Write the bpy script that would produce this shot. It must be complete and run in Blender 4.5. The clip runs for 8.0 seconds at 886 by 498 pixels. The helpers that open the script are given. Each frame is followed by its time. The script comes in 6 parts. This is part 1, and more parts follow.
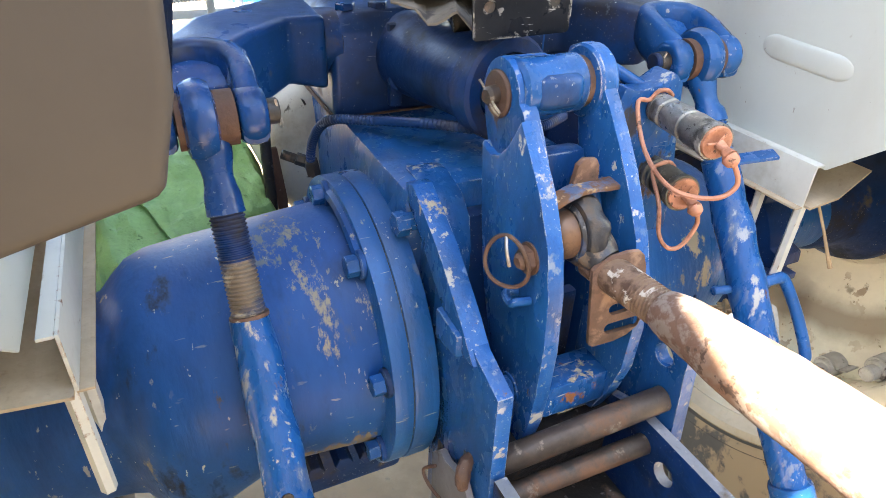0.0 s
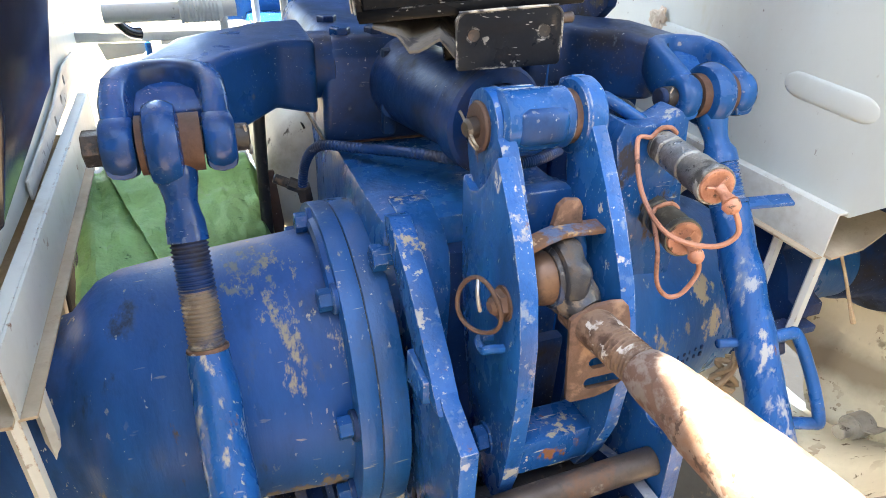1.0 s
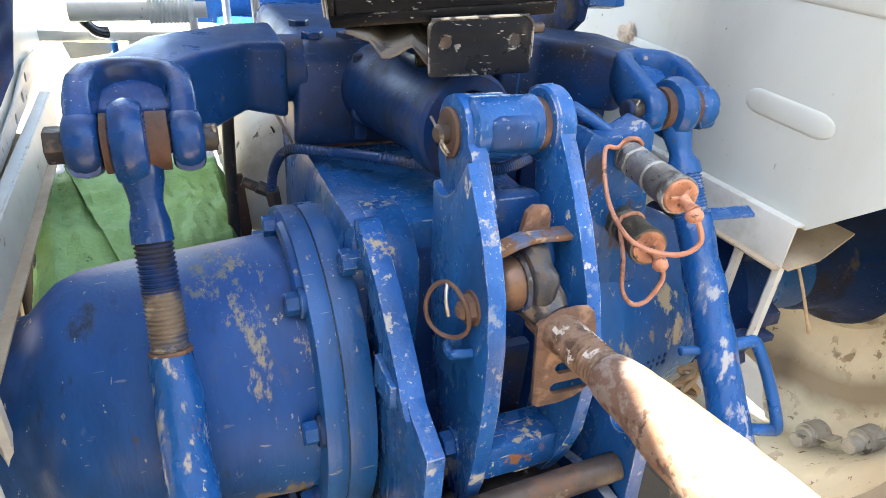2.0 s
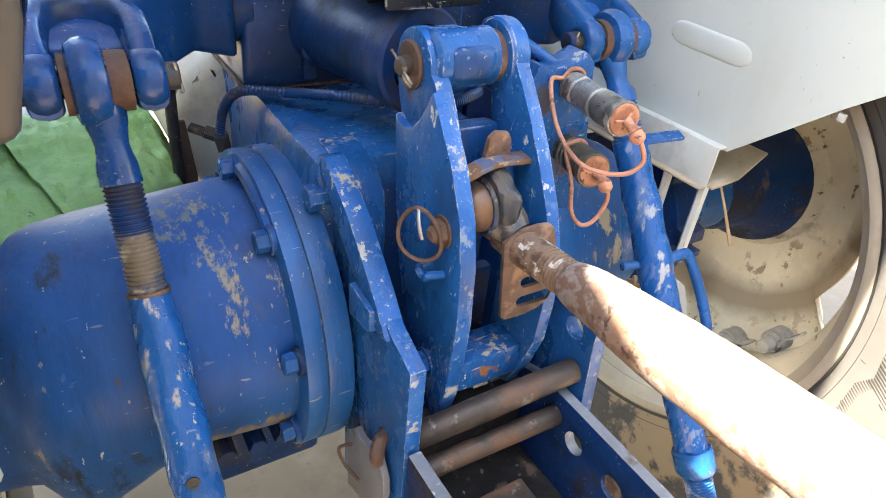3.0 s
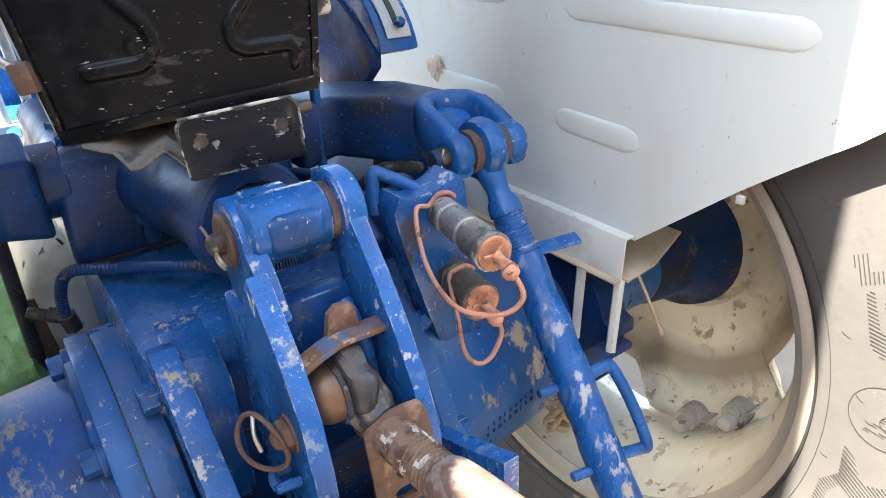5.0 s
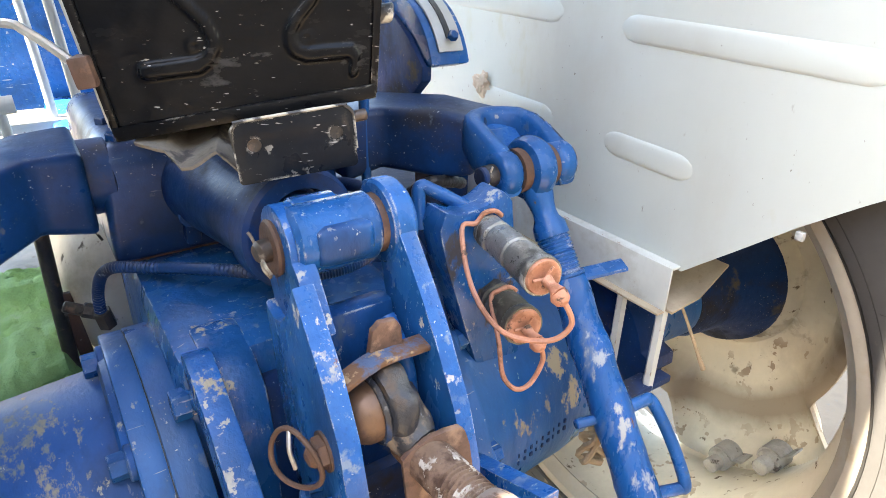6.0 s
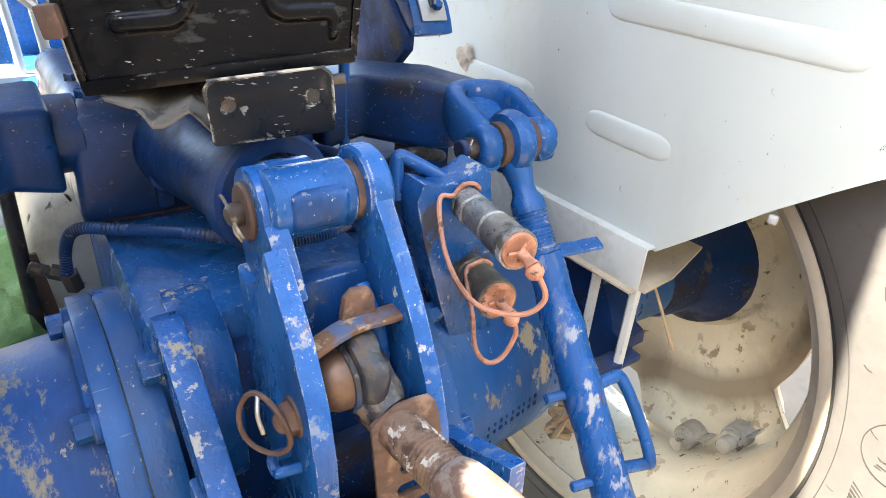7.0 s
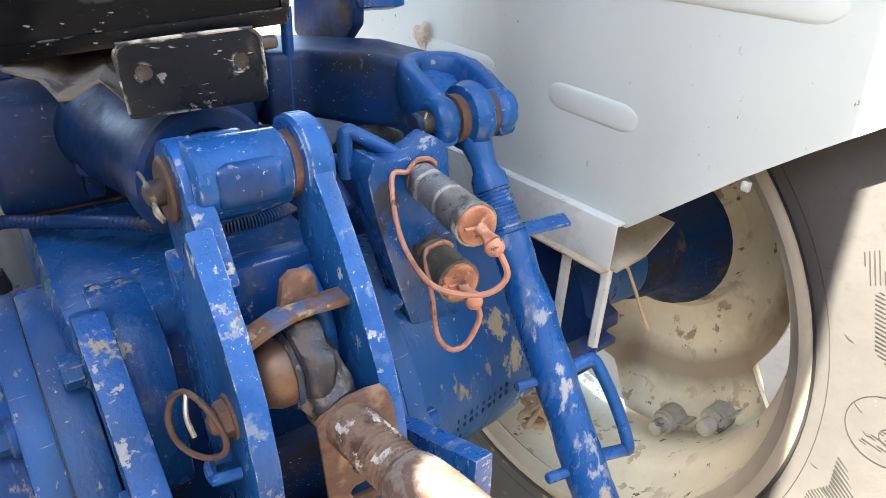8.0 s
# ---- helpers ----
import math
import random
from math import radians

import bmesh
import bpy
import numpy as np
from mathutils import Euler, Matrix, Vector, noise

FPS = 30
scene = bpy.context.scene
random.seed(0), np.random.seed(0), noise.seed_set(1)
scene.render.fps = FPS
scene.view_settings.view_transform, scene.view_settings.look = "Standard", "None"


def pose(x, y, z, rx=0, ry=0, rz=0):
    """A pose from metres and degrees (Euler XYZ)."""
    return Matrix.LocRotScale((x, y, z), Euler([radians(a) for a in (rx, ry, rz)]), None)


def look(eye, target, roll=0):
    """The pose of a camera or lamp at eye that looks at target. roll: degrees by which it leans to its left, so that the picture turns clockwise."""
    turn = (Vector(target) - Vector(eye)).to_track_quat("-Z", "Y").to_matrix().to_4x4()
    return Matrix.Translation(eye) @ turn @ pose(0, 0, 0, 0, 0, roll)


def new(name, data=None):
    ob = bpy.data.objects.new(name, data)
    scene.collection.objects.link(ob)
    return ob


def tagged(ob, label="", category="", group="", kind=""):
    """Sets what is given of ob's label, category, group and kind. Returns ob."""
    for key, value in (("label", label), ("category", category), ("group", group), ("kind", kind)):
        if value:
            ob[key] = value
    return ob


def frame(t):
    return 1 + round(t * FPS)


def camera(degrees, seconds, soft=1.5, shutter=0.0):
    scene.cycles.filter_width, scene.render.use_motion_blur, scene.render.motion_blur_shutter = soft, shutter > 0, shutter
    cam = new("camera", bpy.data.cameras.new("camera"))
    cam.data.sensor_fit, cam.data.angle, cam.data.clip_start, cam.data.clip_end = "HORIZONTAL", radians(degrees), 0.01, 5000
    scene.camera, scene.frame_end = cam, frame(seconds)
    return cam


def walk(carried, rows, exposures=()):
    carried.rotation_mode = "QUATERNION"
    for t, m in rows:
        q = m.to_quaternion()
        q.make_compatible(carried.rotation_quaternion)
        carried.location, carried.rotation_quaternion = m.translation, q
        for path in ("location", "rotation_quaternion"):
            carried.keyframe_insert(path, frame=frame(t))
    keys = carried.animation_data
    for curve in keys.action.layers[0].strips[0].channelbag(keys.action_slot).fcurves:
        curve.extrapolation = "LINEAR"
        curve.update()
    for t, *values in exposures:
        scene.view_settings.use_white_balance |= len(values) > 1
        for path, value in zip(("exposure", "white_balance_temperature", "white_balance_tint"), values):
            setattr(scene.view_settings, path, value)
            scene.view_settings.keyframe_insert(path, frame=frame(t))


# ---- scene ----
cam = camera(70.70, 8.0, soft=0.9)
PATH = [
    (0, (-0.3404, -0.6229, 1.1680), (0.0346, 0.1364, 0.6362), 2.27),
    (0.2, (-0.3069, -0.6169, 1.1601), (0.0584, 0.1439, 0.6237), 3.44),
    (0.5, (-0.2744, -0.6069, 1.1666), (0.0988, 0.1586, 0.6424), 2.62),
    (0.8, (-0.2710, -0.6076, 1.1619), (0.0686, 0.1798, 0.6475), 2.74),
    (1, (-0.2703, -0.6097, 1.1646), (0.0595, 0.1888, 0.6610), 2.91),
    (1.2, (-0.2674, -0.6129, 1.1627), (0.0783, 0.1911, 0.6789), 3.67),
    (2.3, (-0.2784, -0.6146, 1.1593), (0.1178, 0.1582, 0.6635), 5.87),
    (2.5, (-0.2906, -0.6173, 1.1519), (0.1226, 0.1338, 0.6371), 6.74),
    (2.8, (-0.3124, -0.6280, 1.1598), (0.1192, 0.1071, 0.6371), 5.84),
    (3, (-0.3268, -0.6317, 1.1544), (0.1444, 0.0642, 0.6125), 6.36),
    (3.2, (-0.3411, -0.6397, 1.1551), (0.1461, 0.0437, 0.6114), 5.79),
    (3.5, (-0.3296, -0.6435, 1.1655), (0.1966, 0.0156, 0.6282), 4.89),
    (3.8, (-0.2822, -0.6312, 1.1720), (0.2538, 0.0335, 0.6516), 2.77),
    (4, (-0.2429, -0.6155, 1.1888), (0.2935, 0.0633, 0.6873), 0.96),
    (4.2, (-0.2063, -0.5999, 1.2057), (0.3398, 0.0724, 0.7059), -0.06),
    (4.5, (-0.1831, -0.5927, 1.2039), (0.3607, 0.0969, 0.7255), 0.50),
    (4.8, (-0.1677, -0.5876, 1.1984), (0.3678, 0.1126, 0.7262), -1.49),
    (5, (-0.1650, -0.5828, 1.1992), (0.3622, 0.1309, 0.7380), -1.44),
    (5.2, (-0.1696, -0.5726, 1.2067), (0.3611, 0.1559, 0.7737), -0.39),
    (6.3, (-0.1742, -0.5550, 1.1894), (0.3241, 0.1918, 0.7489), 1.44),
    (6.5, (-0.1728, -0.5554, 1.1885), (0.3229, 0.1964, 0.7537), 1.67),
    (6.8, (-0.1732, -0.5601, 1.1953), (0.3367, 0.1820, 0.7602), 2.62),
    (7, (-0.1718, -0.5565, 1.1867), (0.3539, 0.1531, 0.7175), 3.94),
    (7.2, (-0.1661, -0.5547, 1.1796), (0.3765, 0.1406, 0.7083), 4.70),
    (7.5, (-0.1645, -0.5659, 1.1656), (0.3770, 0.1192, 0.6784), 3.35),
    (7.8, (-0.1518, -0.5572, 1.1554), (0.3929, 0.1250, 0.6677), 2.73),
    (8, (-0.1353, -0.5446, 1.1516), (0.4179, 0.1435, 0.6818), 2.75),
]
walk(cam, [(t, look(eye, target, roll)) for t, eye, target, roll in PATH], [(t, v, k, 8) for t, v, k in ((0.0, 4.33, 7600), (1.0, 4.27, 7600), (2.5, 4.25, 7650), (3.0, 4.24, 7550), (3.5, 4.10, 7250), (4.0, 3.94, 7050), (4.5, 3.87, 6950), (5.0, 3.93, 7150), (6.5, 4.33, 7600), (7.0, 4.24, 7450), (7.5, 4.12, 7300), (8.0, 4.01, 7250))])

# ---- world, sun ----
world = bpy.data.worlds.new("sky")
scene.world = world
world.use_nodes = True
wn = world.node_tree.nodes
sky = wn.new("ShaderNodeTexSky")
sky.sky_type = "NISHITA"
sky.sun_disc = False
sky.sun_elevation, sky.sun_rotation = radians(56), radians(-80)
world.node_tree.links.new(sky.outputs["Color"], wn["Background"].inputs["Color"])
wn["Background"].inputs["Strength"].default_value = 0.105
SUN_WAY = Vector((0.553, -0.102, -0.827))
sun = new("sun", bpy.data.lights.new("sun", "SUN"))
sun.data.energy, sun.data.angle, sun.data.color = 4.2, radians(0.6), (1.0, 0.95, 0.87)
sun.matrix_world = Matrix.Translation((-4, 0.5, 6)) @ SUN_WAY.to_track_quat("-Z", "Y").to_matrix().to_4x4()


# ---- materials ----
def material(name, base, rough=0.5, metal=0.0, vary=0.25, vary_scale=6.0, layers=(), bump=0.15, bump_scale=60.0, spec=0.5, coat=0.0, stretch=(1, 1, 1), top_dust=0.0, edge=None, band=None, scratch=None, stains=(), brush=0.0):
    """Paint or bare surface with broad and fine variation. layers: (colour, scale, threshold, softness, roughness, detail)."""
    m = bpy.data.materials.new(name)
    m.use_nodes = True
    nt = m.node_tree
    n, link = nt.nodes, nt.links.new
    b = n["Principled BSDF"]
    co = n.new("ShaderNodeTexCoord")
    info = n.new("ShaderNodeObjectInfo")
    shift = n.new("ShaderNodeVectorMath")
    shift.operation = "MULTIPLY_ADD"
    link(co.outputs["Object"], shift.inputs[0])
    shift.inputs[1].default_value = stretch
    rnd = n.new("ShaderNodeCombineXYZ")
    mul = n.new("ShaderNodeMath")
    mul.operation = "MULTIPLY"
    mul.inputs[1].default_value = 37.0
    link(info.outputs["Random"], mul.inputs[0])
    for k in range(3):
        link(mul.outputs[0], rnd.inputs[k])
    link(rnd.outputs[0], shift.inputs[2])
    vec = shift.outputs[0]

    def noise_node(scale, detail=4.0, rough_n=0.6):
        t = n.new("ShaderNodeTexNoise")
        t.inputs["Scale"].default_value, t.inputs["Detail"].default_value, t.inputs["Roughness"].default_value = scale, detail, rough_n
        link(vec, t.inputs["Vector"])
        return t.outputs["Fac"]

    def mix(a, bb, fac):
        x = n.new("ShaderNodeMix")
        x.data_type = "RGBA"
        for sock, val in ((x.inputs["A"], a), (x.inputs["B"], bb)):
            if isinstance(val, tuple):
                sock.default_value = (*val, 1)
            else:
                link(val, sock)
        link(fac, x.inputs["Factor"])
        return x.outputs["Result"]

    def step(value, lo, hi):
        r = n.new("ShaderNodeMapRange")
        r.inputs["From Min"].default_value, r.inputs["From Max"].default_value = lo, hi
        link(value, r.inputs["Value"])
        return r.outputs["Result"]

    dark = tuple(c * (1 - vary) for c in base)
    light = tuple(min(1, c * (1 + vary)) for c in base)
    colour = mix(dark, light, step(noise_node(vary_scale, 6, 0.65), 0.3, 0.7))
    fine = noise_node(vary_scale * 14, 3)
    colour = mix(colour, tuple(c * (1 - 0.6 * vary) for c in base), step(fine, 0.55, 0.8))
    rv = n.new("ShaderNodeValue")
    rv.outputs[0].default_value = rough
    rsock = step(noise_node(vary_scale * 3, 4), 0.2, 0.8)
    rm = n.new("ShaderNodeMapRange")
    rm.inputs["To Min"].default_value, rm.inputs["To Max"].default_value = max(0.03, rough - 0.1), min(1, rough + 0.12)
    link(rsock, rm.inputs["Value"])
    rout = rm.outputs["Result"]
    msock = None
    for col, scale, thr, soft_n, lrough, det, *gather in layers:
        f = step(noise_node(scale, det, 0.62), thr, thr + soft_n)
        if gather:
            spread = n.new("ShaderNodeMath")
            spread.operation = "MULTIPLY"
            link(f, spread.inputs[0])
            link(step(noise_node(gather[0], 4), 0.44, 0.58), spread.inputs[1])
            f = spread.outputs[0]
        colour = mix(colour, col, f)
        x = n.new("ShaderNodeMix")
        link(f, x.inputs["Factor"])
        link(rout, x.inputs["A"])
        x.inputs["B"].default_value = lrough
        rout = x.outputs["Result"]
        if metal:
            y = n.new("ShaderNodeMix")
            link(f, y.inputs["Factor"])
            if msock is None:
                y.inputs["A"].default_value = metal
            else:
                link(msock, y.inputs["A"])
            y.inputs["B"].default_value = 0.0
            msock = y.outputs["Result"]
    if edge:
        # paint rubbed through along the edges: (colour, radius, amount)
        bev = n.new("ShaderNodeBevel")
        bev.samples = 4
        bev.inputs["Radius"].default_value = edge[1]
        plain = n.new("ShaderNodeNewGeometry")
        dot = n.new("ShaderNodeVectorMath")
        dot.operation = "DOT_PRODUCT"
        link(bev.outputs["Normal"], dot.inputs[0])
        link(plain.outputs["Normal"], dot.inputs[1])
        near = step(dot.outputs["Value"], 0.985, 0.93)
        worn = n.new("ShaderNodeMath")
        worn.operation = "MULTIPLY"
        link(near, worn.inputs[0])
        link(step(noise_node(38, 8, 0.7), edge[2], edge[2] + 0.06), worn.inputs[1])
        colour = mix(colour, edge[0], worn.outputs[0])
    if scratch:
        # fine long scratches in two directions: (colour, threshold)
        for turn, thr in ((0.5, scratch[1]), (2.2, scratch[1] + 0.015)):
            mp = n.new("ShaderNodeMapping")
            link(vec, mp.inputs["Vector"])
            mp.inputs["Rotation"].default_value = (turn, 0.4 * turn, turn * 1.3)
            mp.inputs["Scale"].default_value = (20, 260, 260)
            tn = n.new("ShaderNodeTexNoise")
            tn.inputs["Scale"].default_value, tn.inputs["Detail"].default_value = 1.0, 3.0
            link(mp.outputs[0], tn.inputs["Vector"])
            sc = n.new("ShaderNodeMath")
            sc.operation = "MULTIPLY"
            link(step(tn.outputs["Fac"], thr, thr + 0.03), sc.inputs[0])
            link(step(noise_node(7, 3), 0.47, 0.56), sc.inputs[1])
            colour = mix(colour, scratch[0], sc.outputs[0])
    if band:
        # brown ring round the axle, mud plus the fold's shade: (colour, inner, middle, outer)
        sepo = n.new("ShaderNodeSeparateXYZ")
        link(co.outputs["Object"], sepo.inputs[0])
        flat = n.new("ShaderNodeCombineXYZ")
        link(sepo.outputs["Y"], flat.inputs[1])
        link(sepo.outputs["Z"], flat.inputs[2])
        far = n.new("ShaderNodeVectorMath")
        far.operation = "LENGTH"
        link(flat.outputs[0], far.inputs[0])
        wob = n.new("ShaderNodeMath")
        wob.operation = "MULTIPLY_ADD"
        link(noise_node(9, 6), wob.inputs[0])
        wob.inputs[1].default_value = 0.05
        link(far.outputs["Value"], wob.inputs[2])
        up_r, down_r = step(wob.outputs[0], band[1] + 0.025, band[2] + 0.025), step(wob.outputs[0], band[3] + 0.025, band[2] + 0.025)
        low = n.new("ShaderNodeMath")
        low.operation = "MINIMUM"
        link(up_r, low.inputs[0])
        link(down_r, low.inputs[1])
        colour = mix(colour, band[0], step(low.outputs[0], 0.05, 0.75))
    for centre, radii, tint, thr, grain in stains:
        # a stain, or drum shade, of its own place and size, ragged by noise
        where = n.new("ShaderNodeNewGeometry")
        off = n.new("ShaderNodeVectorMath")
        off.operation = "SUBTRACT"
        link(where.outputs["Position"], off.inputs[0])
        off.inputs[1].default_value = centre
        div = n.new("ShaderNodeVectorMath")
        div.operation = "DIVIDE"
        link(off.outputs[0], div.inputs[0])
        div.inputs[1].default_value = radii
        dist = n.new("ShaderNodeVectorMath")
        dist.operation = "LENGTH"
        link(div.outputs[0], dist.inputs[0])
        ragged = n.new("ShaderNodeMath")
        ragged.operation = "MULTIPLY_ADD"
        link(dist.outputs["Value"], ragged.inputs[0])
        ragged.inputs[1].default_value = -0.15
        link(noise_node(grain, 12, 0.68), ragged.inputs[2])
        sf = step(ragged.outputs[0], thr - 0.12, thr - 0.05)
        colour = mix(colour, tint, sf)
        x = n.new("ShaderNodeMix")
        link(sf, x.inputs["Factor"])
        link(rout, x.inputs["A"])
        x.inputs["B"].default_value = 0.9
        rout = x.outputs["Result"]
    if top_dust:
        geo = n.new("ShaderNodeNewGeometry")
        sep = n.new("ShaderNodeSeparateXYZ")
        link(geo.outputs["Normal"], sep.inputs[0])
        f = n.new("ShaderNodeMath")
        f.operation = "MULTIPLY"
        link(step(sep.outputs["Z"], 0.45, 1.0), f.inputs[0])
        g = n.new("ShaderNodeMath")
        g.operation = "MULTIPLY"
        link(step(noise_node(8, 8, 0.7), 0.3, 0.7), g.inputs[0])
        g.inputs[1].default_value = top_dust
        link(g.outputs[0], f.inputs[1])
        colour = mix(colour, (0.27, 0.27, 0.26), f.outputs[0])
    link(colour, b.inputs["Base Color"])
    link(rout, b.inputs["Roughness"])
    b.inputs["Metallic"].default_value = metal
    if msock is not None:
        link(msock, b.inputs["Metallic"])
    b.inputs["Specular IOR Level"].default_value = spec
    b.inputs["Coat Weight"].default_value = coat
    b.inputs["Coat Roughness"].default_value = 0.15
    if bump:
        bn = n.new("ShaderNodeBump")
        bn.inputs["Strength"].default_value, bn.inputs["Distance"].default_value = bump, 0.002
        add = n.new("ShaderNodeMath")
        link(noise_node(bump_scale, 5), add.inputs[0])
        link(noise_node(bump_scale * 0.18, 3), add.inputs[1])
        height = add.outputs[0]
        if brush:
            # strokes and sags of paint laid on by hand
            mp = n.new("ShaderNodeMapping")
            link(vec, mp.inputs["Vector"])
            mp.inputs["Rotation"].default_value = (0.5, 0.3, 0.2)
            mp.inputs["Scale"].default_value = (190, 190, 22)
            tn = n.new("ShaderNodeTexNoise")
            tn.inputs["Scale"].default_value, tn.inputs["Detail"].default_value = 1.0, 4.0
            link(mp.outputs[0], tn.inputs["Vector"])
            more = n.new("ShaderNodeMath")
            more.operation = "MULTIPLY_ADD"
            link(tn.outputs["Fac"], more.inputs[0])
            more.inputs[1].default_value = brush
            link(height, more.inputs[2])
            height = more.outputs[0]
        link(height, bn.inputs["Height"])
        link(bn.outputs["Normal"], b.inputs["Normal"])
    return m


DUST = (0.30, 0.27, 0.21)
MUD = (0.26, 0.20, 0.13)
RUST = (0.16, 0.065, 0.03)
CHIP = (0.36, 0.355, 0.33)
BLUE = (0.007, 0.074, 0.248)
FILM = ((0.008, 0.072, 0.22), 5, 0.50, 0.32, 0.5, 10)
GRIME = ((0.005, 0.012, 0.030), 6, 0.56, 0.16, 0.6, 10)
SPECK = ((0.45, 0.46, 0.45), 330, 0.68, 0.015, 0.7, 3, 14)
TAN = (0.34, 0.30, 0.225)
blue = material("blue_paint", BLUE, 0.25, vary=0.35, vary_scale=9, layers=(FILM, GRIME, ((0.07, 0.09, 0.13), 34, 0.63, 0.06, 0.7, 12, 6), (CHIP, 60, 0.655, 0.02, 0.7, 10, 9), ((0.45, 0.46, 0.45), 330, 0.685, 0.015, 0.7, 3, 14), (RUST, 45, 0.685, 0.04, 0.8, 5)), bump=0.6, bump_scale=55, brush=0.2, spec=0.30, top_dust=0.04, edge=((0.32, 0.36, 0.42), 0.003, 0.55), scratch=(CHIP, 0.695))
blue_worn = material("worn_blue_paint", BLUE, 0.25, vary=0.38, vary_scale=9, layers=(FILM, ((0.005, 0.030, 0.105), 6, 0.58, 0.16, 0.5, 10), ((0.07, 0.10, 0.15), 26, 0.62, 0.08, 0.7, 12, 7), (CHIP, 70, 0.645, 0.02, 0.7, 13, 8), ((0.42, 0.42, 0.39), 170, 0.665, 0.015, 0.7, 4, 9), ((0.45, 0.46, 0.45), 330, 0.695, 0.015, 0.7, 3, 14), (RUST, 36, 0.685, 0.04, 0.8, 6)), bump=0.65, bump_scale=60, brush=0.22, spec=0.30, stretch=(1, 1, 0.6), edge=((0.40, 0.42, 0.43), 0.003, 0.52), scratch=(CHIP, 0.68), stains=(((0.222, -0.085, 0.838), (0.030, 0.02, 0.032), (0.07, 0.045, 0.03), 0.50, 40), ((0.165, -0.085, 0.90), (0.020, 0.02, 0.05), (0.05, 0.05, 0.06), 0.57, 30), ((0.21, -0.085, 0.958), (0.028, 0.02, 0.008), (0.30, 0.31, 0.31), 0.56, 80), ((-0.036, -0.116, 0.962), (0.010, 0.03, 0.026), (0.10, 0.055, 0.03), 0.53, 50), ((-0.076, -0.028, 0.862), (0.017, 0.015, 0.02), TAN, 0.50, 84), ((-0.093, -0.107, 0.850), (0.016, 0.018, 0.016), TAN, 0.50, 84), ((0.022, -0.236, 0.703), (0.034, 0.018, 0.010), TAN, 0.58, 70), ((0.016, -0.250, 0.680), (0.022, 0.01, 0.009), (0.24, 0.10, 0.045), 0.50, 84), ((-0.044, -0.175, 0.955), (0.02, 0.012, 0.03), (0.45, 0.45, 0.43), 0.61, 98)))
blue_flaking = material("flaking_blue_sleeve_paint", (0.006, 0.080, 0.285), 0.26, vary=0.35, vary_scale=12, layers=(FILM, ((0.12, 0.17, 0.25), 30, 0.55, 0.06, 0.7, 14, 9), ((0.26, 0.29, 0.33), 60, 0.57, 0.06, 0.8, 15, 8), (MUD, 16, 0.67, 0.04, 0.9, 10), ((0.40, 0.40, 0.37), 150, 0.67, 0.02, 0.8, 4, 12), (RUST, 40, 0.66, 0.04, 0.8, 6)), bump=0.6, bump_scale=50, stretch=(1, 1, 0.35), scratch=(CHIP, 0.69), spec=0.38, brush=0.5, stains=(((-0.300, -0.135, 0.775), (0.02, 0.03, 0.04), (0.36, 0.35, 0.32), 0.57, 60), ((-0.287, -0.165, 0.715), (0.016, 0.03, 0.025), (0.38, 0.36, 0.31), 0.57, 60), ((-0.292, -0.215, 0.60), (0.012, 0.03, 0.016), (0.20, 0.13, 0.08), 0.56, 60), ((0.300, -0.172, 0.778), (0.02, 0.03, 0.035), (0.28, 0.32, 0.38), 0.57, 60), ((0.302, -0.222, 0.712), (0.02, 0.03, 0.035), (0.34, 0.36, 0.38), 0.56, 70), ((0.300, -0.262, 0.650), (0.02, 0.03, 0.04), (0.28, 0.31, 0.36), 0.56, 60), ((0.304, -0.300, 0.595), (0.02, 0.03, 0.035), (0.30, 0.27, 0.22), 0.56, 60)))
blue_scraped = material("scraped_blue_paint", (0.007, 0.086, 0.30), 0.30, vary=0.35, vary_scale=14, layers=(((0.03, 0.12, 0.33), 14, 0.55, 0.2, 0.5, 10), ((0.16, 0.22, 0.32), 40, 0.57, 0.05, 0.7, 13, 12), (CHIP, 70, 0.595, 0.03, 0.7, 14, 16), ((0.48, 0.46, 0.41), 55, 0.63, 0.025, 0.85, 13, 10), SPECK, (RUST, 50, 0.67, 0.05, 0.8, 5)), bump=0.6, bump_scale=90, brush=0.5, spec=0.35, edge=((0.45, 0.47, 0.48), 0.002, 0.53), stains=(((-0.100, -0.102, 0.855), (0.014, 0.016, 0.014), TAN, 0.50, 84), ((-0.100, -0.21, 0.775), (0.016, 0.035, 0.03), (0.40, 0.42, 0.42), 0.61, 125), ((-0.036, -0.205, 0.925), (0.012, 0.03, 0.035), (0.46, 0.45, 0.41), 0.61, 98), ((-0.036, -0.247, 0.665), (0.012, 0.012, 0.012), (0.46, 0.45, 0.41), 0.50, 98)))
